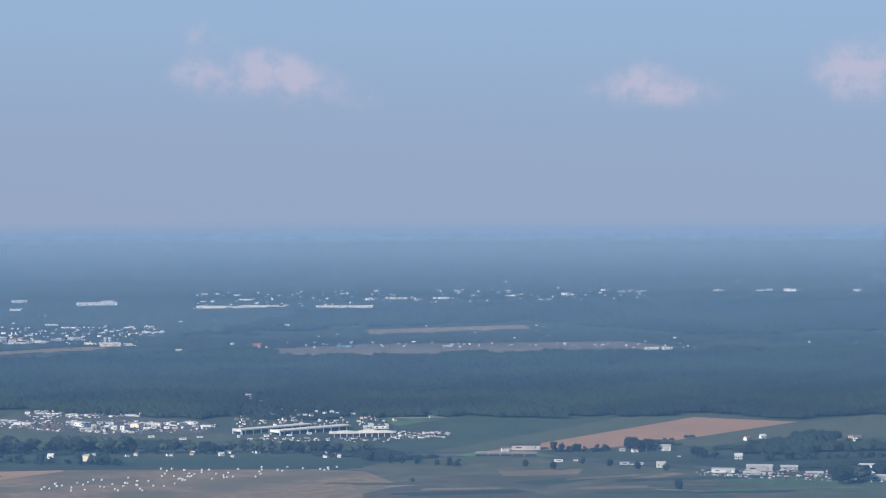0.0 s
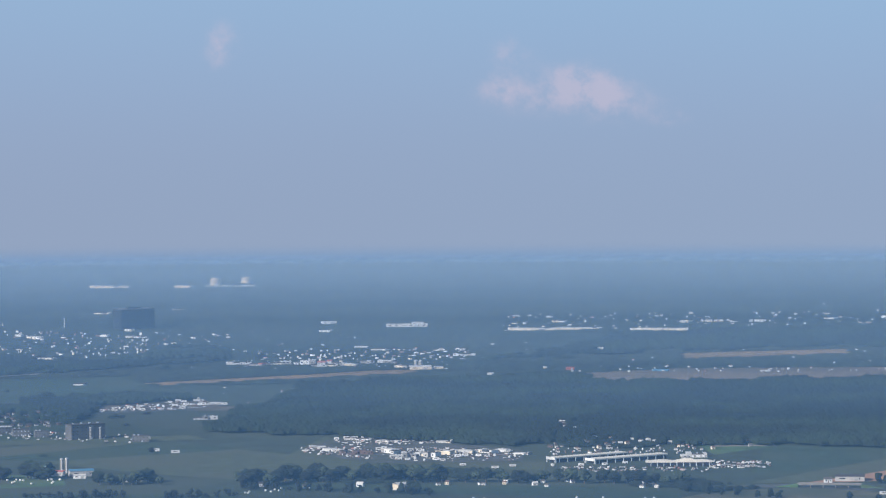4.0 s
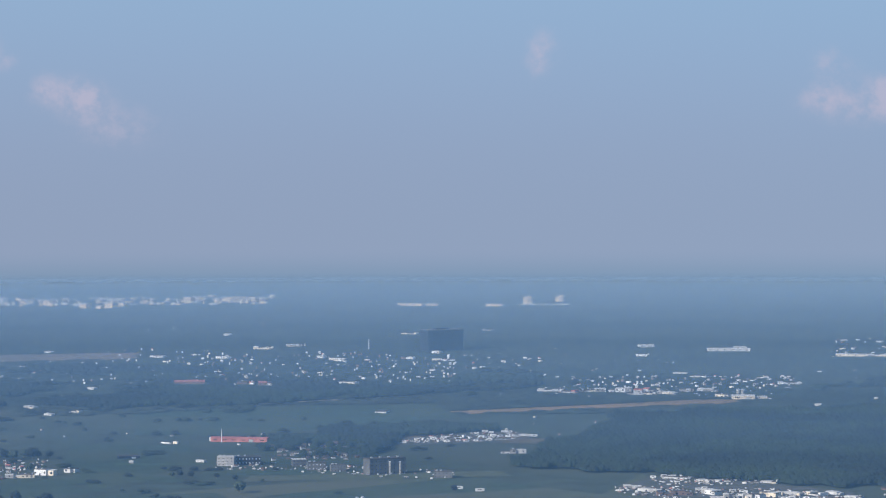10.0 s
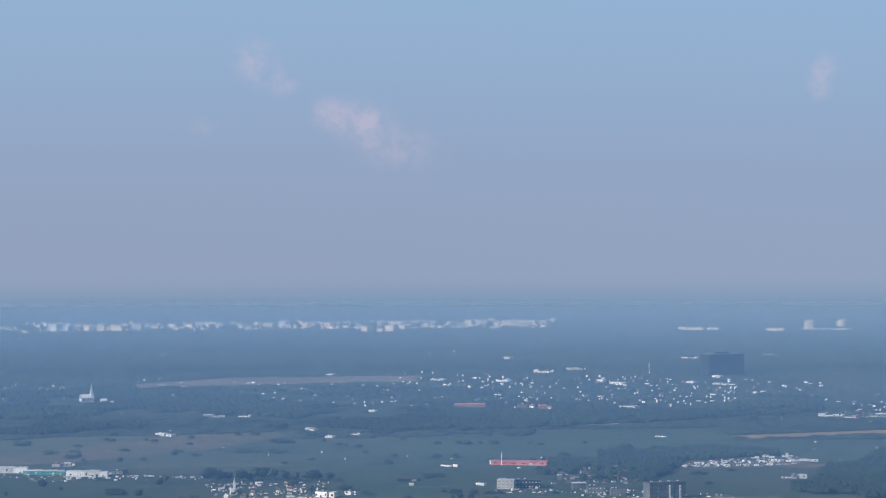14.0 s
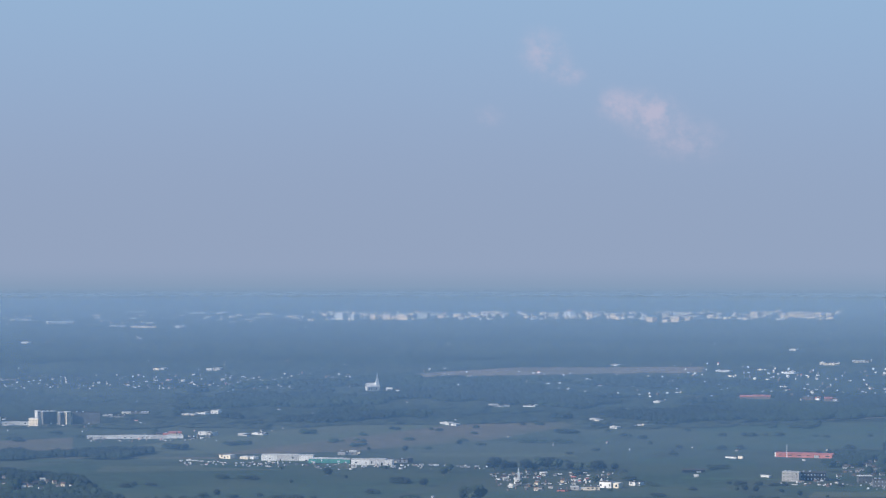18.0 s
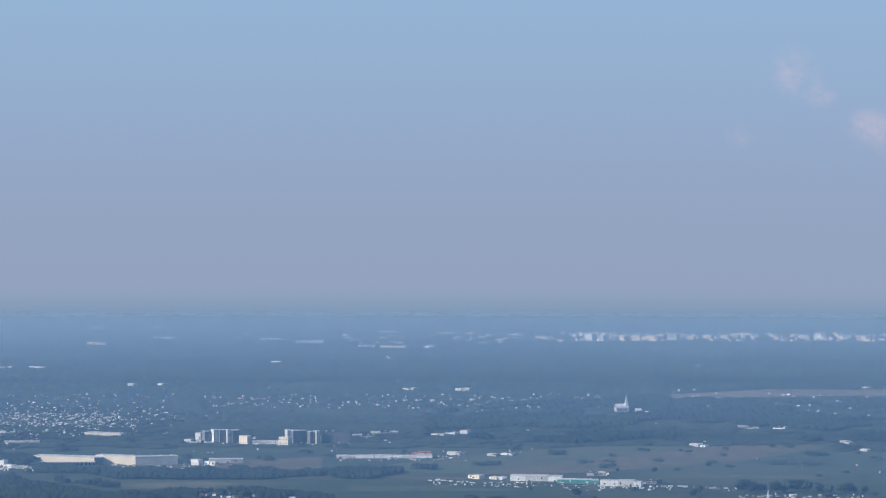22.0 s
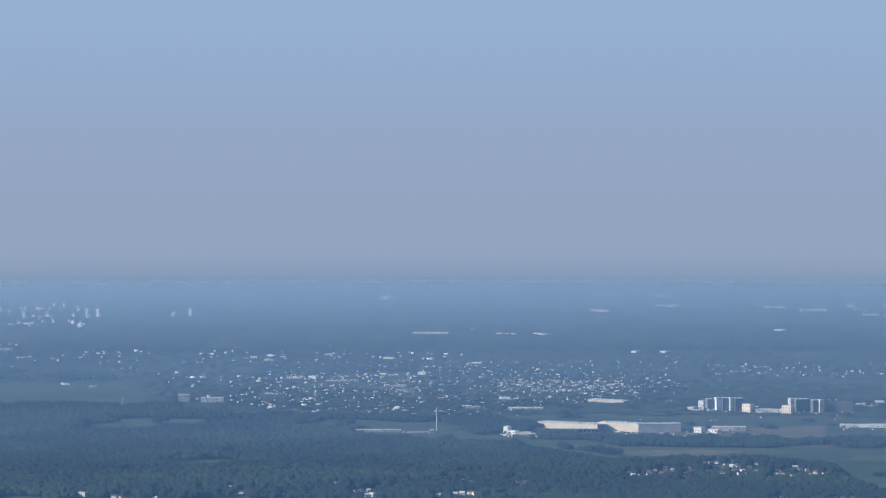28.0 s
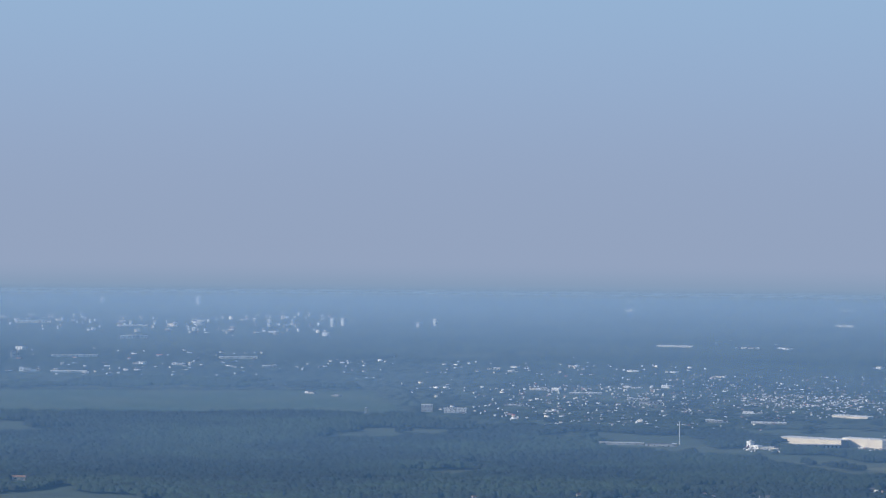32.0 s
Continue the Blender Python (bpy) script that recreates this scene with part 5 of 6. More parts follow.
# far suburb with cream and red blocks
for az, d, w, h, k in (
        (6.443, 3244, 50, 6, 4), (5.677, 3236, 30, 5, 4), (5.408, 3224, 20, 6, 4), (5.441, 3607, 36, 7, 1), (4.997, 3640, 36, 6, 1), (6.897, 3518, 26, 5, 0), (6.017, 3504, 24, 5, 0), (4.675, 3503, 14, 5, 0), (4.446, 3471, 28, 7, 0), (4.295, 3239, 26, 4, 1), (3.449, 3490, 12, 5, 0)):
    block(az, d, w * 0.47, h * 0.46, 6, (WHITE, CREAM, GREY, BRICK, BRICK)[k], RED if k == 4 else PALE_ROOF, "long low building with a red roof among suburb trees" if k == 4 else "pale public building in the far suburb", rng.uniform(-8, 8), max(3, w // 8), 1, parapet=1.0 if k == 4 else 0.3)
for az, d, w, h, k in (
        (2.989, 3472, 40, 4, 0), (3.103, 3555, 16, 3, 0), (3.525, 3792, 14, 3, 0), (3.409, 3786, 14, 3, 0), (2.377, 3834, 24, 4, 2), (8.632, 3034, 16, 6, 1), (5.937, 3782, 12, 3, 0)):
    block(az, d, w * 0.47, h * 0.46, 6, (WHITE, CREAM, GREY, BRICK, BRICK)[k], RED if k == 4 else PALE_ROOF, "long low building with a red roof among suburb trees" if k == 4 else "pale public building in the far suburb", rng.uniform(-8, 8), max(3, w // 8), 1, parapet=1.0 if k == 4 else 0.3)
mast(4.000, 3594, 9, 0.3, "far white water mast above trees")

# village with a steeple
village([(10.05, 2643), (9.58, 2652), (8.27, 2620), (8.97, 2542), (9.81, 2539)], 34, 131, 0.62, 40, (0, 3, 1, 4, 5, 2, 3))
steeple = root("steeple_church", 9.652, 2594, 10, "small white chapel with a thin steeple in the village", "church")
part("nave", boxed(0, 3, 0, 4, 5, 2.6), WHITE, steeple)
chapel_roof = part("roof", gable(4, 5, 2.6, 1.6), DARK_ROOF, steeple)
chapel_roof.location.y = 3
part("tower", boxed(0, 0.4, 0, 1.3, 1.3, 6.0), WHITE, steeple)
part("spire", drum(bmesh.new(), 0, 0.4, 6.0, 0.75, 3.0, 8, 0.04), STEEL, steeple)
block(8.749, 2543, 17.7, 2.7, 6, CREAM, PALE_ROOF, "long white village hall with a flat roof", 0, 8)
block(8.418, 2557, 12.3, 4.1, 6, WHITE, PALE_ROOF, "white village store with a flat roof", 10, 4)
block(8.094, 2572, 6.2, 3.8, 5, WHITE, PALE_ROOF, "white farm store by the road", 0, 3)
block(9.057, 2535, 6.8, 2.4, 5, RED, DARK_ROOF, "red barn at the village edge", 0, 2)
parked(CAR, (10.05, 2622), (8.66, 2648), 12, 132, 6)
parked(CAR, (9.81, 2563), (8.97, 2590), 8, 133, 6)
tree_row((10.05, 2669), (8.27, 2664), 14, 5.0, 134, 6)
tree_row((10.43, 2485), (10.16, 2479), 4, 6.0, 135, 4)
shed(7.271, 2654, 14.2, 1.8, SLATE_WALL, DARK_ROOF, "dark low barn in the meadow", 5, dp=5)
house(7.240, 2625, 4, 0, 0.7)
block(6.307, 2627, 5.6, 1.4, 3, WHITE, PALE_ROOF, "small white shed in the meadow", 0, 2)

# farm with pale silos near the road
silo(10.828, 2440, 1.0, 6.5, "white tower silo at a farm")
silo(11.005, 2431, 1.0, 3.9, "short white silo at a farm")
shed(10.889, 2416, 8.4, 2.6, WHITE, PALE_ROOF, "white farm shed under the silos", 0, dp=4)
shed(10.658, 2410, 5.2, 2.6, WHITE, PALE_ROOF, "white farm shed by the road", 0, dp=4)
village([(14.34, 2415), (12.58, 2445), (12.58, 2341), (14.34, 2342)], 26, 141, 0.75, 40, (0, 0, 1, 4))
village([(12.50, 2399), (10.04, 2417), (10.04, 2344), (12.50, 2341)], 14, 142, 0.75)
tree_row((14.34, 2342), (11.04, 2351), 34, 5.0, 143, 12)
tree_row((11.04, 2371), (8.31, 2386), 24, 5.0, 144, 10)
for k, (az, d) in enumerate(((12.26, 2628), (12.76, 2582), (12.01, 2611), (13.77, 2508), (12.89, 2664), (11.20, 2794), (10.68, 2631), (10.61, 2649), (10.47, 2837), (11.70, 2801), (10.27, 2473), (14.26, 2445))):
    tree(az, d, (5.5, 3.0, 2.5, 4.5, 3.0, 4.0, 5.0, 6.0, 4.0, 2.5, 6.0, 4.5)[k], k + 2, 1.3)

# workshops with the teal wall
block(12.238, 2713, 26.9, 3.6, 8, TEAL, PALE_ROOF, "teal-walled workshop with a white roof edge", 0, 6, band=WHITE)
block(12.814, 2728, 33.6, 4.8, 9, WHITE, PALE_ROOF, "grey workshop hall with a long white roof", -6, 6)
block(11.662, 2699, 26.8, 4.7, 7, WHITE, PALE_ROOF, "white workshop hall with a flat roof", -8, 6)
block(11.278, 2715, 17.5, 3.3, 6, SLATE_WALL, DARK_ROOF, "dark-clad workshop with a flat roof", 4, 5)
block(11.970, 2768, 14.8, 3.0, 6, GREY, PALE_ROOF, "grey workshop behind the teal hall", 0, 5)
block(13.372, 2739, 8.8, 4.0, 6, WHITE, PALE_ROOF, "white workshop with a tall front", 0, 3)
block(13.678, 2743, 8.8, 2.9, 6, CREAM, PALE_ROOF, "cream workshop with a rounded front", 0, 3)
parked(CARAVAN, (11.05, 2692), (10.05, 2680), 9, 151, 5, 0.8)
parked(CAR, (14.34, 2728), (13.04, 2701), 12, 152, 5)
parked(CARAVAN, (12.05, 2683), (11.12, 2677), 5, 153, 4, 0.8)
block(10.635, 2995, 13.6, 2.8, 6, WHITE, PALE_ROOF, "white barn-like building in the fields", 0, 5)
for az, d, w, h in ((9.914, 3154, 34, 6), (9.513, 3156, 20, 6), (8.000, 2996, 14, 6), (8.385, 2973, 14, 4), (8.363, 3585, 14, 4), (7.781, 3197, 12, 5)):
    block(az, d, w * 0.45, h * 0.45, 5, WHITE, PALE_ROOF, "white house row at the edge of the fields", rng.uniform(-10, 10), 4, 1)

# strip mall and the tall apartments
block(14.878, 2894, 66.0, 2.3, 8, WHITE, PALE_ROOF, "long white strip mall with a flat roof", 0, 20)
block(14.417, 2907, 17.1, 3.9, 6, WHITE, RED, "shop with a bright red roof in the strip mall", 0, 5, parapet=1.2)
block(13.941, 2919, 10.2, 3.5, 6, WHITE, PALE_ROOF, "white shop at the mall's end", 0, 4)
block(13.419, 2910, 9.4, 3.1, 6, CREAM, PALE_ROOF, "cream shop beside the olive fields", 0, 4)
block(13.228, 2918, 10.2, 2.3, 6, WHITE, PALE_ROOF, "white shop beside the olive fields", 0, 4)
for az, d, w, h, wall in (
        (17.287, 3021, 10, 27, GREY), (17.171, 3020, 9, 31, WHITE), (17.079, 3020, 12, 30, GREY), (16.994, 3019, 6, 31, WHITE), (16.894, 3019, 15, 30, GREY),
        (16.170, 3016, 8, 31, WHITE), (16.031, 3015, 26, 30, GREY), (15.862, 3010, 8, 29, GREY), (15.777, 3010, 8, 30, CREAM)):
    block(az, d, w * 0.4, h * 0.30, 5, DARK_GREY if wall == GREY else wall, PALE_ROOF, "slab of the tall pale apartment blocks", 24, 3, 6, "apartment_block", "apartment block")
block(15.539, 3014, 19.4, 8.1, 6, DARK_GREY, DARK_ROOF, "dark-clad apartment block under construction", 0, 8, 5, "apartment_block", "apartment block")
block(16.802, 3009, 6.5, 5.6, 5, CREAM, PALE_ROOF, "cream low annex of the apartments", 0, 3, 2)
block(16.455, 3008, 24.2, 3.6, 5, WHITE, PALE_ROOF, "white low annex with a flat roof", 0, 8)
block(16.255, 3002, 7.2, 5.2, 5, CREAM, PALE_ROOF, "cream corner annex of the apartments", 0, 3, 2)
for az, d, w, h in ((15.169, 3070, 40, 7), (14.877, 3099, 50, 4), (14.185, 3082, 26, 6), (13.993, 3092, 20, 5), (13.801, 3097, 14, 10), (17.495, 3022, 30, 7), (17.417, 3045, 10, 22)):
    block(az, d, w * 0.4, h * 0.4, 6, WHITE, PALE_ROOF, "white office building among trees", rng.uniform(-8, 8), max(2, w // 8), 1)

# warehouses
block(19.230, 2869, 46.2, 5.4, 12, CREAM, PALE_ROOF, "huge cream warehouse with a long flat roof", -24, 0, name="warehouse", category="warehouse")
dock = root("loading_dock", 19.153, 2843, 0, "dark loading dock row before the cream warehouse", "loading dock")
part("canopy", boxed(0, 1, 2.2, 34.3, 3, 0.4), GREY, dock)
part("back_wall", boxed(0, 2.4, 0, 34.3, 0.4, 2.2), SLATE_WALL, dock)
for k in range(12):
    part("dock_door", boxed(-15 + 2.7 * k, 2.1, 0, 1.5, 0.12, 1.7), GREY, dock)
# one warehouse: cream put in for its sunlit end, grey for its shaded front
block(18.535, 2852, 30.0, 8.0, 9, CREAM, PALE_ROOF, "cream sunlit end of the long warehouse", -24, 0, name="warehouse", category="warehouse")
block(17.975, 2846, 29.0, 8.0, 8, GREY, PALE_ROOF, "shaded front of the long warehouse in grey, with a flat white roof", 10, 0, name="warehouse", category="warehouse")
block(18.768, 2850, 5.3, 6.9, 10, SLATE_WALL, PALE_ROOF, "dark stair block between the warehouses", 0, 0)
for az, d, w, h in ((20.038, 2832, 24, 14), (19.808, 2827, 36, 8), (17.459, 2843, 14, 14), (17.613, 2852, 30, 9), (17.266, 2842, 20, 9), (17.035, 2858, 60, 10)):
    block(az, d, w * 0.385, h * 0.37, 5, WHITE if w < 30 else GREY, PALE_ROOF, "pale office annex beside the warehouses", 0, max(2, w // 8), 1)
parked(CARAVAN, (20.12, 2824), (18.65, 2808), 8, 161, 3, 0.8)
parked(CAR, (20.04, 2812), (17.57, 2811), 11, 162, 3)
block(18.711, 3086, 29.8, 2.9, 9, CREAM, PALE_ROOF, "cream sports hall with a sunlit flat roof", -28, 0)
block(21.803, 2845, 30.5, 1.5, 3, GREY, PALE_ROOF, "low pale school building at the wood's edge", 0, 12)
block(21.267, 2837, 21.3, 2.3, 3, GREY, PALE_ROOF, "low pale wing of the school", 0, 8)
mast(21.013, 2852, 15.3, 0.35)
for az, d, w, h in ((20.511, 3031, 40, 7), (19.804, 3026, 60, 5), (20.033, 3111, 34, 4), (22.941, 3308, 34, 9), (22.712, 3306, 14, 8), (21.567, 3222, 40, 6), (21.414, 3184, 40, 10), (21.680, 3340, 30, 5), (21.220, 3347, 14, 8), (23.249, 3156, 40, 5), (22.293, 3273, 60, 5), (20.489, 3466, 24, 5), (21.118, 3510, 12, 4), (21.677, 3516, 20, 4), (22.480, 3564, 16, 4), (23.281, 3548, 14, 5)):
    block(az, d, w * 0.42, h * 0.42, 5, WHITE if w < 40 else GREY, PALE_ROOF, "pale flat-roofed building in the suburb", rng.uniform(-10, 10), max(3, w // 8), 1)
for az, d, w, h in ((18.752, 4412, 34, 4), (17.944, 4403, 30, 4), (18.792, 4148, 34, 6), (17.868, 4229, 40, 6), (19.625, 3813, 24, 3), (20.102, 3818, 40, 3), (21.099, 3829, 60, 3), (18.335, 3589, 8, 5), (17.935, 3592, 8, 4), (21.745, 4355, 16, 8), (21.705, 4538, 14, 3), (13.837, 3526, 22, 6), (14.566, 3535, 16, 5), (16.370, 3877, 14, 3)):
    block(az, d, w * 0.55, h * 0.55, 6, CREAM if w > 30 else WHITE, PALE_ROOF, "distant pale building dissolving in haze", rng.uniform(-8, 8), 4, 1)

# wooded hamlet and meadows near the end of the pan
village([(18.50, 2560), (17.60, 2626), (16.95, 2640), (17.10, 2560), (17.60, 2530), (18.45, 2522)], 30, 171, 0.7, glade=0.7)
village([(17.10, 2640), (16.17, 2612), (15.71, 2568), (16.20, 2548), (17.09, 2548)], 34, 172, 0.7, glade=0.7)
village([(16.50, 2440), (14.90, 2424), (14.90, 2388), (16.50, 2395)], 22, 173, 0.7, glade=0.7)
village([(22.34, 2457), (21.87, 2470), (21.87, 2433), (22.34, 2432)], 6, 174, 0.7, kinds=(0, 4), glade=0.8)
village([(21.41, 2433), (20.45, 2451), (20.45, 2390), (21.41, 2382)], 10, 175, 0.7, kinds=(0, 4, 1), glade=0.8)
village([(25.49, 2458), (24.49, 2448), (24.49, 2420), (25.49, 2427)], 8, 176, 0.7, kinds=(0, 4, 1), glade=0.8)
village([(24.30, 2530), (19.00, 2545), (19.00, 2425), (24.30, 2440)], 26, 177, 0.62, kinds=(0, 0, 2, 1, 3), glade=0.6)
block(25.848, 2440, 4.3, 2.6, 3, WHITE, PALE_ROOF, "white house at the wood's edge", 0, 3, 2)
shed(24.298, 2396, 14.1, 2.2, GREY, PALE_ROOF, "long grey barn with a pale roof at the meadow", 8, dp=6)
block(24.122, 2405, 3.2, 1.9, 3, WHITE, PALE_ROOF, "white shed beside the grey barn", 0, 2)
house(23.006, 2393, 0, 0, 0.8)
house(22.875, 2399, 3, 0, 0.75)
vehicle(TRUCK, 21.484, 2164, 0, 0.55)
vehicle(TRUCK, 21.345, 2162, 0, 0.55)
vehicle(TRUCK, 17.218, 2243, 0, 0.5)
vehicle(TRUCK, 17.126, 2244, 0, 0.5)
vehicle(TRUCK, 18.858, 2184, 0, 0.5)
tree_row((20.33, 2399), (18.17, 2375), 16, 4.0, 177, 5)

# the far town at the end of the pan
for az, d, w, h, k in (
        (29.860, 3473, 34, 11, 0), (29.326, 3465, 60, 4, 0), (29.247, 3646, 80, 4, 0), (30.048, 3632, 14, 20, 2), (30.008, 3736, 14, 8, 0), (27.025, 3628, 66, 6, 1), (26.604, 3530, 24, 6, 2), (28.407, 3560, 20, 6, 0), (27.870, 3552, 20, 4, 0), (28.440, 3881, 50, 10, 0), (29.812, 4103, 70, 8, 1), (28.476, 4061, 60, 4, 1), (27.594, 4080, 20, 8, 0), (26.327, 4085, 20, 4, 0)):
    block(az, d, w * 0.5, h * 0.5, 6, (WHITE, CREAM, GREY)[k], PALE_ROOF, "pale building of the hazy next town", rng.uniform(-6, 6), max(3, w // 10), 1)
for az, d, h in ((26.620, 4064, 12), (25.766, 4068, 14), (25.620, 4083, 12), (24.366, 4084, 12), (24.597, 4069, 8), (27.591, 4415, 14), (28.892, 4441, 10)):
    block(az, d, 3.0, h * 0.6, 4, WHITE, PALE_ROOF, "far pale high-rise dissolving in haze", 0, 2, 4, "apartment_block", "apartment block")
block(23.549, 3524, 11, 2.2, 5, GREY, PALE_ROOF, "pale shed on the far side of the town", 0, 4)
block(23.318, 3496, 6, 2.4, 5, WHITE, PALE_ROOF, "white shed on the far side of the town", 0, 3)
block(26.070, 3256, 8, 2.4, 4, WHITE, PALE_ROOF, "white barn at the forest's far edge", 0, 3)
block(25.724, 3231, 6, 1.6, 4, WHITE, PALE_ROOF, "low white barn at the forest's far edge", 0, 3)
block(25.288, 3078, 1.6, 4.1, 1.6, GREY, PALE_ROOF, "slim pale tower at the forest's edge", 0, 1, 3)
block(24.456, 3096, 8.3, 5.0, 5, GREY, PALE_ROOF, "grey apartment house behind the forest", 0, 4, 2, "apartment_block", "apartment block")
block(24.071, 3088, 16.6, 3.3, 5, WHITE, PALE_ROOF, "white apartment house behind the forest", 0, 5, 2, "apartment_block", "apartment block")
shed(29.998, 2578, 8.3, 2.4, CREAM, STRAW, "small barn with a straw-coloured roof in a forest clearing", 0, dp=4)

# ---------------------------------------------------------------- woods
wood([(-3.67, 2943), (-12.60, 3024), (-13.77, 3200), (-13.84, 2449), (-12.79, 2515), (-11.38, 2465), (-10.09, 2504), (-8.48, 2479), (-6.51, 2472), (-4.57, 2484), (-3.71, 2502), (-3.58, 2467), (-2.21, 2487), (-0.70, 2515), (0.06, 2550), (1.03, 2565), (2.05, 2588), (1.66, 2685), (0.96, 2807), (0.66, 2920), (-0.31, 2975), (-2.18, 2998), (-3.53, 3009)],
     2.9, 4.4, "dense dark green forest of broadleaf crowns behind the village", 11, level=-1)
wood([(-2.03, 3172), (-3.46, 3343), (-4.11, 3482), (-12.45, 3635), (-13.74, 3876), (-13.76, 3354), (-12.55, 3243), (-9.57, 3188), (-7.36, 3330), (-4.79, 3278)], 3.9, 3.4, "second dark band of forest farther off", 12, level=0, closed=1.2)
wood([(14.35, 3328), (12.05, 3438), (7.23, 3434), (3.70, 3421), (1.66, 3338), (1.66, 3173), (5.39, 3051), (7.23, 3022), (10.51, 3071), (12.51, 3009), (14.34, 3065)], 4.0, 4.4, "leafy trees crowding round the church and its houses", 13, level=-1, gaps=-0.12, over=True)
wood([(28.00, 2961), (26.48, 2980), (24.18, 3000), (22.18, 2801), (20.46, 2748), (18.79, 2715), (18.50, 2690), (17.60, 2668), (16.40, 2640), (15.60, 2600), (15.40, 2505), (14.20, 2470), (13.40, 2440), (13.40, 2360), (15.40, 2372), (18.17, 2381), (20.45, 2395), (23.88, 2426), (26.48, 2436), (28.00, 2434)], 3.3, 4.8, "broad dark green wood between the town and the meadows", 14, level=-1, gaps=-0.40, over=True)
wood([(31.5, 3060), (28.50, 3050), (26.42, 3062), (24.42, 3040), (24.43, 2564), (27.97, 2472), (30.27, 2469), (31.5, 2500)], 3.4, 4.6, "wide closed forest stretching to the meadows", 15, level=-1, gaps=-0.46, over=True)
wood([(31.5, 3395), (28.0, 3400), (25.4, 3350), (25.4, 3300), (28.0, 3315), (31.5, 3300)], 3.4, 3.4, "dark belt of trees beyond the forest's open fields", 23, level=-1, gaps=-0.3, over=True)
wood([(19.12, 2802), (17.42, 2794), (15.80, 2788), (14.19, 2834), (14.19, 2793), (15.73, 2740), (18.50, 2743)], 3.4, 4.2, "belt of trees behind the meadows", 16, level=-1, gaps=-0.3, over=True)
wood([(5.61, 2743), (5.14, 2813), (4.37, 2856), (2.30, 2873), (2.23, 2814), (3.60, 2760), (3.92, 2640), (5.00, 2644), (5.45, 2690)], 3.2, 4.4, "trees behind the new apartments", 17, level=-1, gaps=-0.15)
# the next two distant woods wear the leaf colour lightened for haze
wood([(-13.75, 3635), (32, 3720), (32, 4642), (-13.72, 4642)], 6.0, 1.2, "far hazy woodland in patches to the skyline", 18, mat=HAZED_LEAF, closed=1.5, level=0, gaps=-0.5)
wood([(-13.78, 3056), (-1.48, 2968), (32, 3000), (32, 3740), (-13.75, 3656)], 4.7, 1.05, "scattered woods and hedges among far fields and houses", 19, mat=HAZED_LEAF, closed=1.5, level=0, gaps=-0.55)
wood([(23.40, 2990), (21.60, 2965), (20.00, 2925), (19.10, 2870), (19.00, 2800), (20.60, 2790), (22.40, 2850), (23.60, 2930)], 3.6, 3.6, "dark trees in front of the school and the warehouse", 24, level=-1, gaps=-0.12, over=True)
wood([(4.84, 2736), (21, 2900), (21, 3060), (4.84, 3005)], 3.6, 2.8, "scrub and hedges in the fields", 20, level=-1, gaps=0.58, over=True, wide=26.0)
wood([(10.5, 2380), (20, 2420), (20, 2640), (10.5, 2640)], 3.4, 2.6, "bushes along the field edges", 21, level=-1, gaps=0.64, over=True, wide=26.0)
wood([(18.48, 2589), (16.48, 2574), (14.43, 2487), (13.42, 2438), (13.41, 2293), (14.42, 2314), (16.47, 2354), (18.01, 2376)], 3.0, 3.0, "trees of the wooded hamlet", 22, level=-1, gaps=-0.1, over=True)

wood([(-2.95, 2516), (-5.32, 2497), (-4.91, 2445), (-2.97, 2405)], 2.6, 2.2, "garden trees between the village houses", 63, level=-1, gaps=0.1)
wood([(-13.87, 2150), (1.84, 2250), (1.84, 2407), (-13.85, 2339)], 3.2, 2.4, "bushes along roads and ditches", 64, level=-1, gaps=0.42)
far_town([(-1.49, 2765), (5.34, 2718), (20, 2900), (29, 3100), (29, 3700), (-1.47, 3588)], 420, 1.2, 3.4, "single houses and sheds strewn among fields and trees", 45, name="strewn_houses", tall=0.3)
far_town([(-13.26, 3045), (-1.48, 3055), (-1.47, 4169), (-13.20, 4240)], 150, 1.6, 5.0, "single far houses beyond the forest", 46, name="strewn_houses", tall=0.4)
far_town([(4.34, 3808), (29, 3900), (29, 4350), (4.33, 4235)], 130, 2.0, 7.0, "single far buildings in haze", 47, name="strewn_houses", tall=0.4)
wood([(23.40, 3499), (20.72, 3468), (17.38, 3278), (18.49, 3125), (20.34, 2969), (22.64, 3003), (23.40, 3168)], 4.6, 2.6, "garden trees of the dense suburb", 48, level=-1, gaps=-0.35, over=True)
wood([(2.85, 2391), (12.5, 2430), (12.5, 2780), (2.84, 2731)], 3.6, 2.6, "single trees and bushes in the open fields", 49, level=-1, gaps=0.68, over=True, wide=26.0)


def lot(ring, count, seed, label):
    """Close rows of parked vehicles and small sheds in a yard, too many to count."""
    return far_town(ring, int(count * 2.3), 1.2, 3.6, label, seed, mats=(0, 0, 2, 2, 3, 3), name="parked_rows", tall=0.2, flat=0.5)


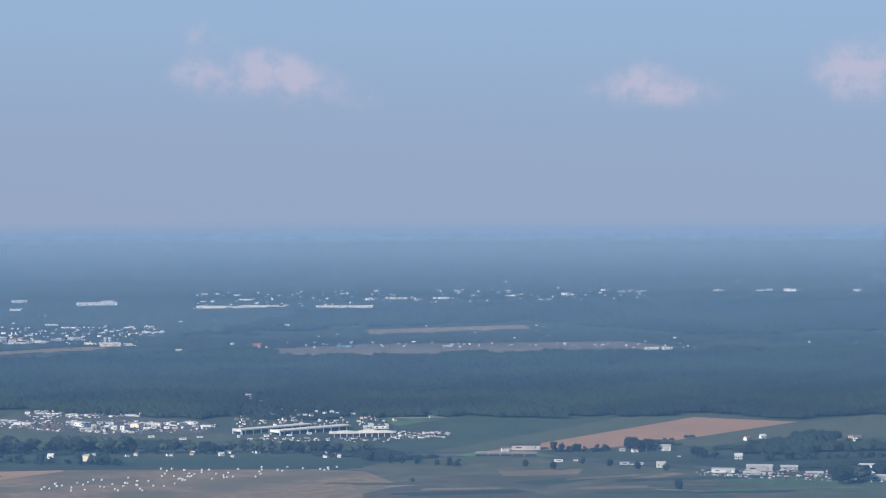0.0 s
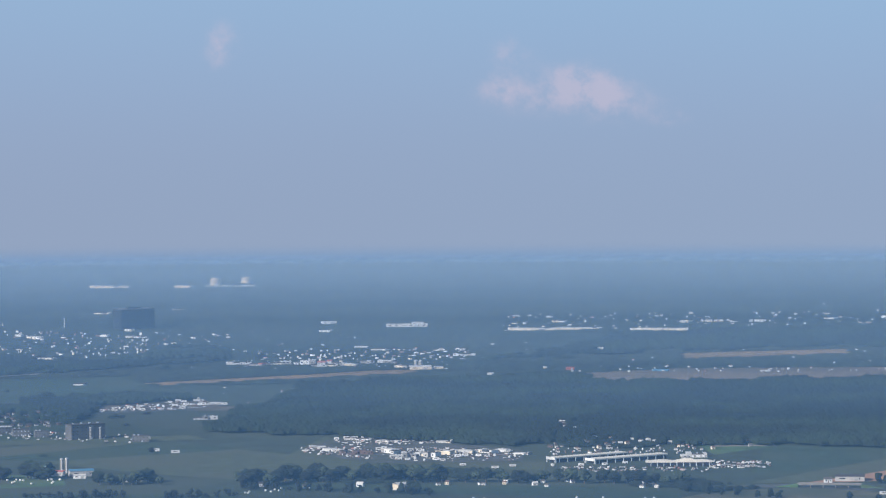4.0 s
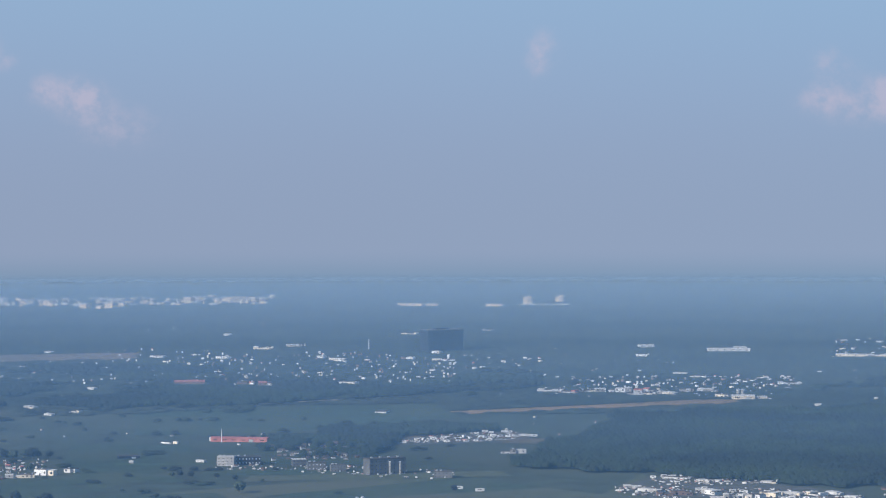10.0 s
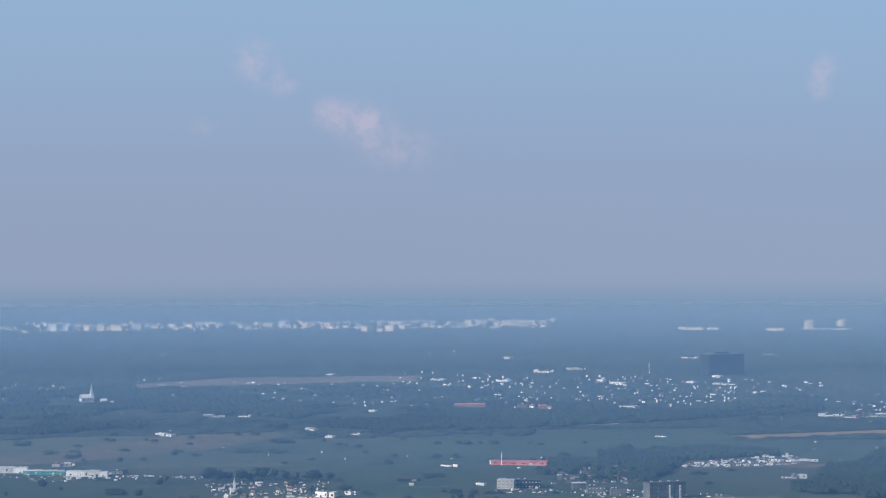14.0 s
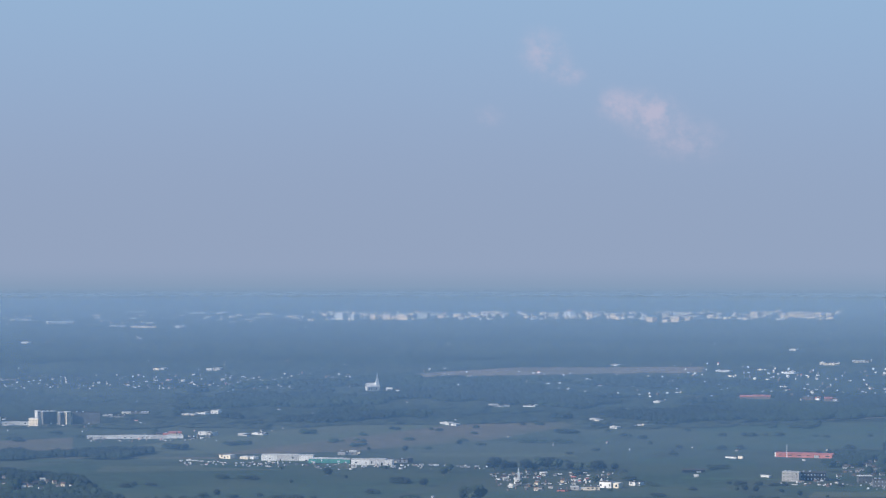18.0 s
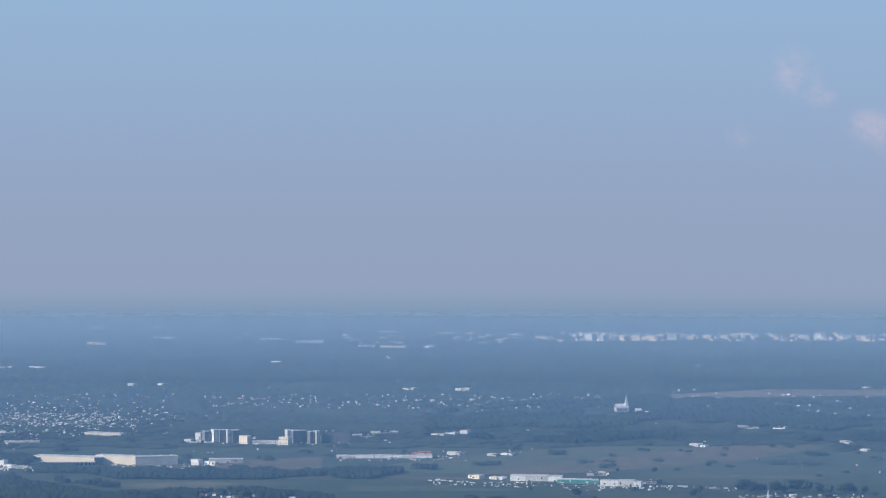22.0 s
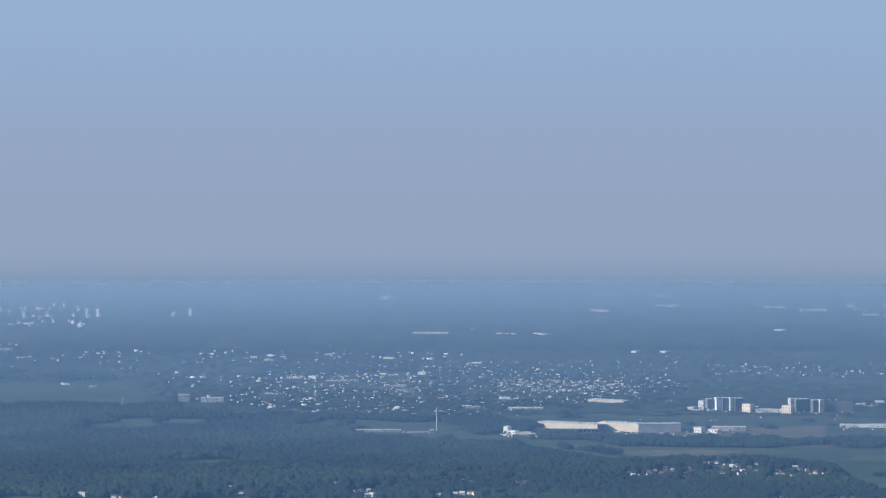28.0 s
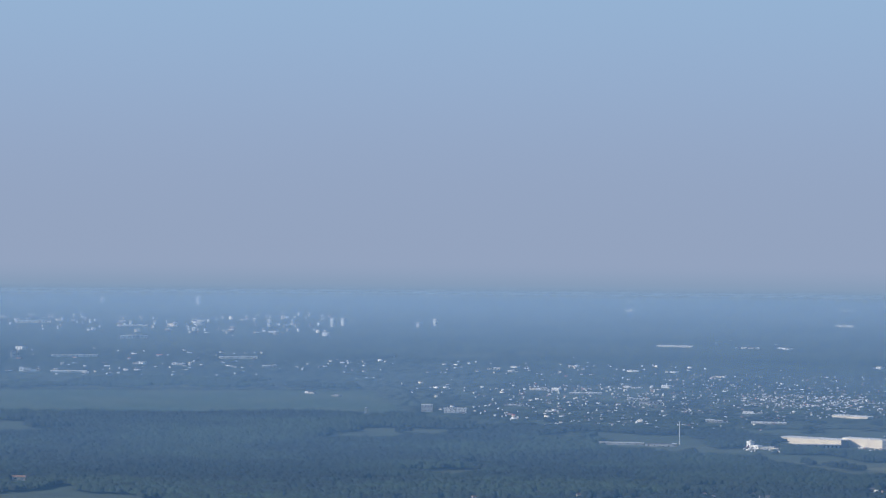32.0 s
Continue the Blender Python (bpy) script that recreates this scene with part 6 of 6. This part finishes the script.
lot([(0.17, 2514), (-0.81, 2528), (-1.53, 2502), (-0.78, 2486), (0.06, 2485)], 44, 201, "rows of white caravans and sheds in the trading estate")
lot([(-0.32, 2464), (-1.46, 2467), (-2.61, 2426), (-2.53, 2383), (-0.78, 2380)], 100, 202, "white vans, sheds and caravans packed in the yards")
lot([(0.66, 2472), (-0.32, 2482), (-0.40, 2396), (0.59, 2437)], 40, 203, "vehicles parked along the estate road")
lot([(3.56, 2744), (2.38, 2754), (1.69, 2793), (2.03, 2822), (2.60, 2818), (3.45, 2780)], 95, 204, "rows of white caravans on the dealer's asphalt")
lot([(-5.34, 2386), (-6.28, 2373), (-6.24, 2341), (-5.36, 2337)], 36, 205, "rows of cars parked beside the pavilion")
lot([(-3.15, 2345), (-5.36, 2344), (-5.36, 2317), (-3.15, 2318)], 36, 206, "cars and vans before the fairground halls")
lot([(6.08, 2637), (2.84, 2567), (2.84, 2519), (6.08, 2585)], 60, 207, "cars parked round the new apartments")
lot([(10.05, 2650), (8.35, 2656), (8.50, 2543), (9.89, 2539)], 40, 208, "cars, vans and sheds among the village houses")
lot([(14.34, 2736), (13.04, 2720), (11.05, 2700), (10.05, 2703), (10.05, 2673), (12.05, 2668), (14.34, 2698)], 55, 209, "vans and trucks parked along the workshops")
lot([(20.19, 2850), (17.57, 2852), (16.80, 2849), (17.57, 2802), (20.12, 2808)], 70, 210, "trucks and trailers in the warehouse yard")
lot([(15.49, 2922), (13.73, 2928), (13.73, 2875), (15.49, 2870)], 40, 211, "cars parked at the strip mall")
lot([(-9.97, 2151), (-12.97, 2152), (-12.99, 2093), (-10.25, 2116)], 60, 212, "cars and vans parked at the roadside workshops")
lot([(17.57, 3070), (14.72, 3084), (14.72, 2979), (17.57, 2989)], 40, 213, "low sheds and cars round the tall apartments")
lot([(1.61, 3200), (-1.49, 3158), (-1.50, 3096), (1.61, 3137)], 60, 214, "small sheds, cars and trailers along the commercial row")
lot([(18.48, 2554), (15.71, 2551), (14.42, 2365), (16.09, 2367), (18.02, 2427)], 36, 215, "sheds and cars among the hamlet's trees")
lot([(-2.91, 2528), (-5.32, 2497), (-4.91, 2423), (-2.97, 2394)], 50, 216, "small houses, sheds and cars of the village by the forest")
lot([(17.34, 3466), (12.04, 3447), (12.04, 3352), (17.34, 3334)], 40, 217, "small white sheds along the tree line")
wood([(15.65, 2780), (14.19, 2813), (14.19, 2769), (15.73, 2732)], 3.2, 2.6, "loose belt of bushes and trees before the strip mall", 65, level=-1, gaps=0.12)
tree_row((18.09, 2196), (15.86, 2221), 9, 3.6, 178, 12)
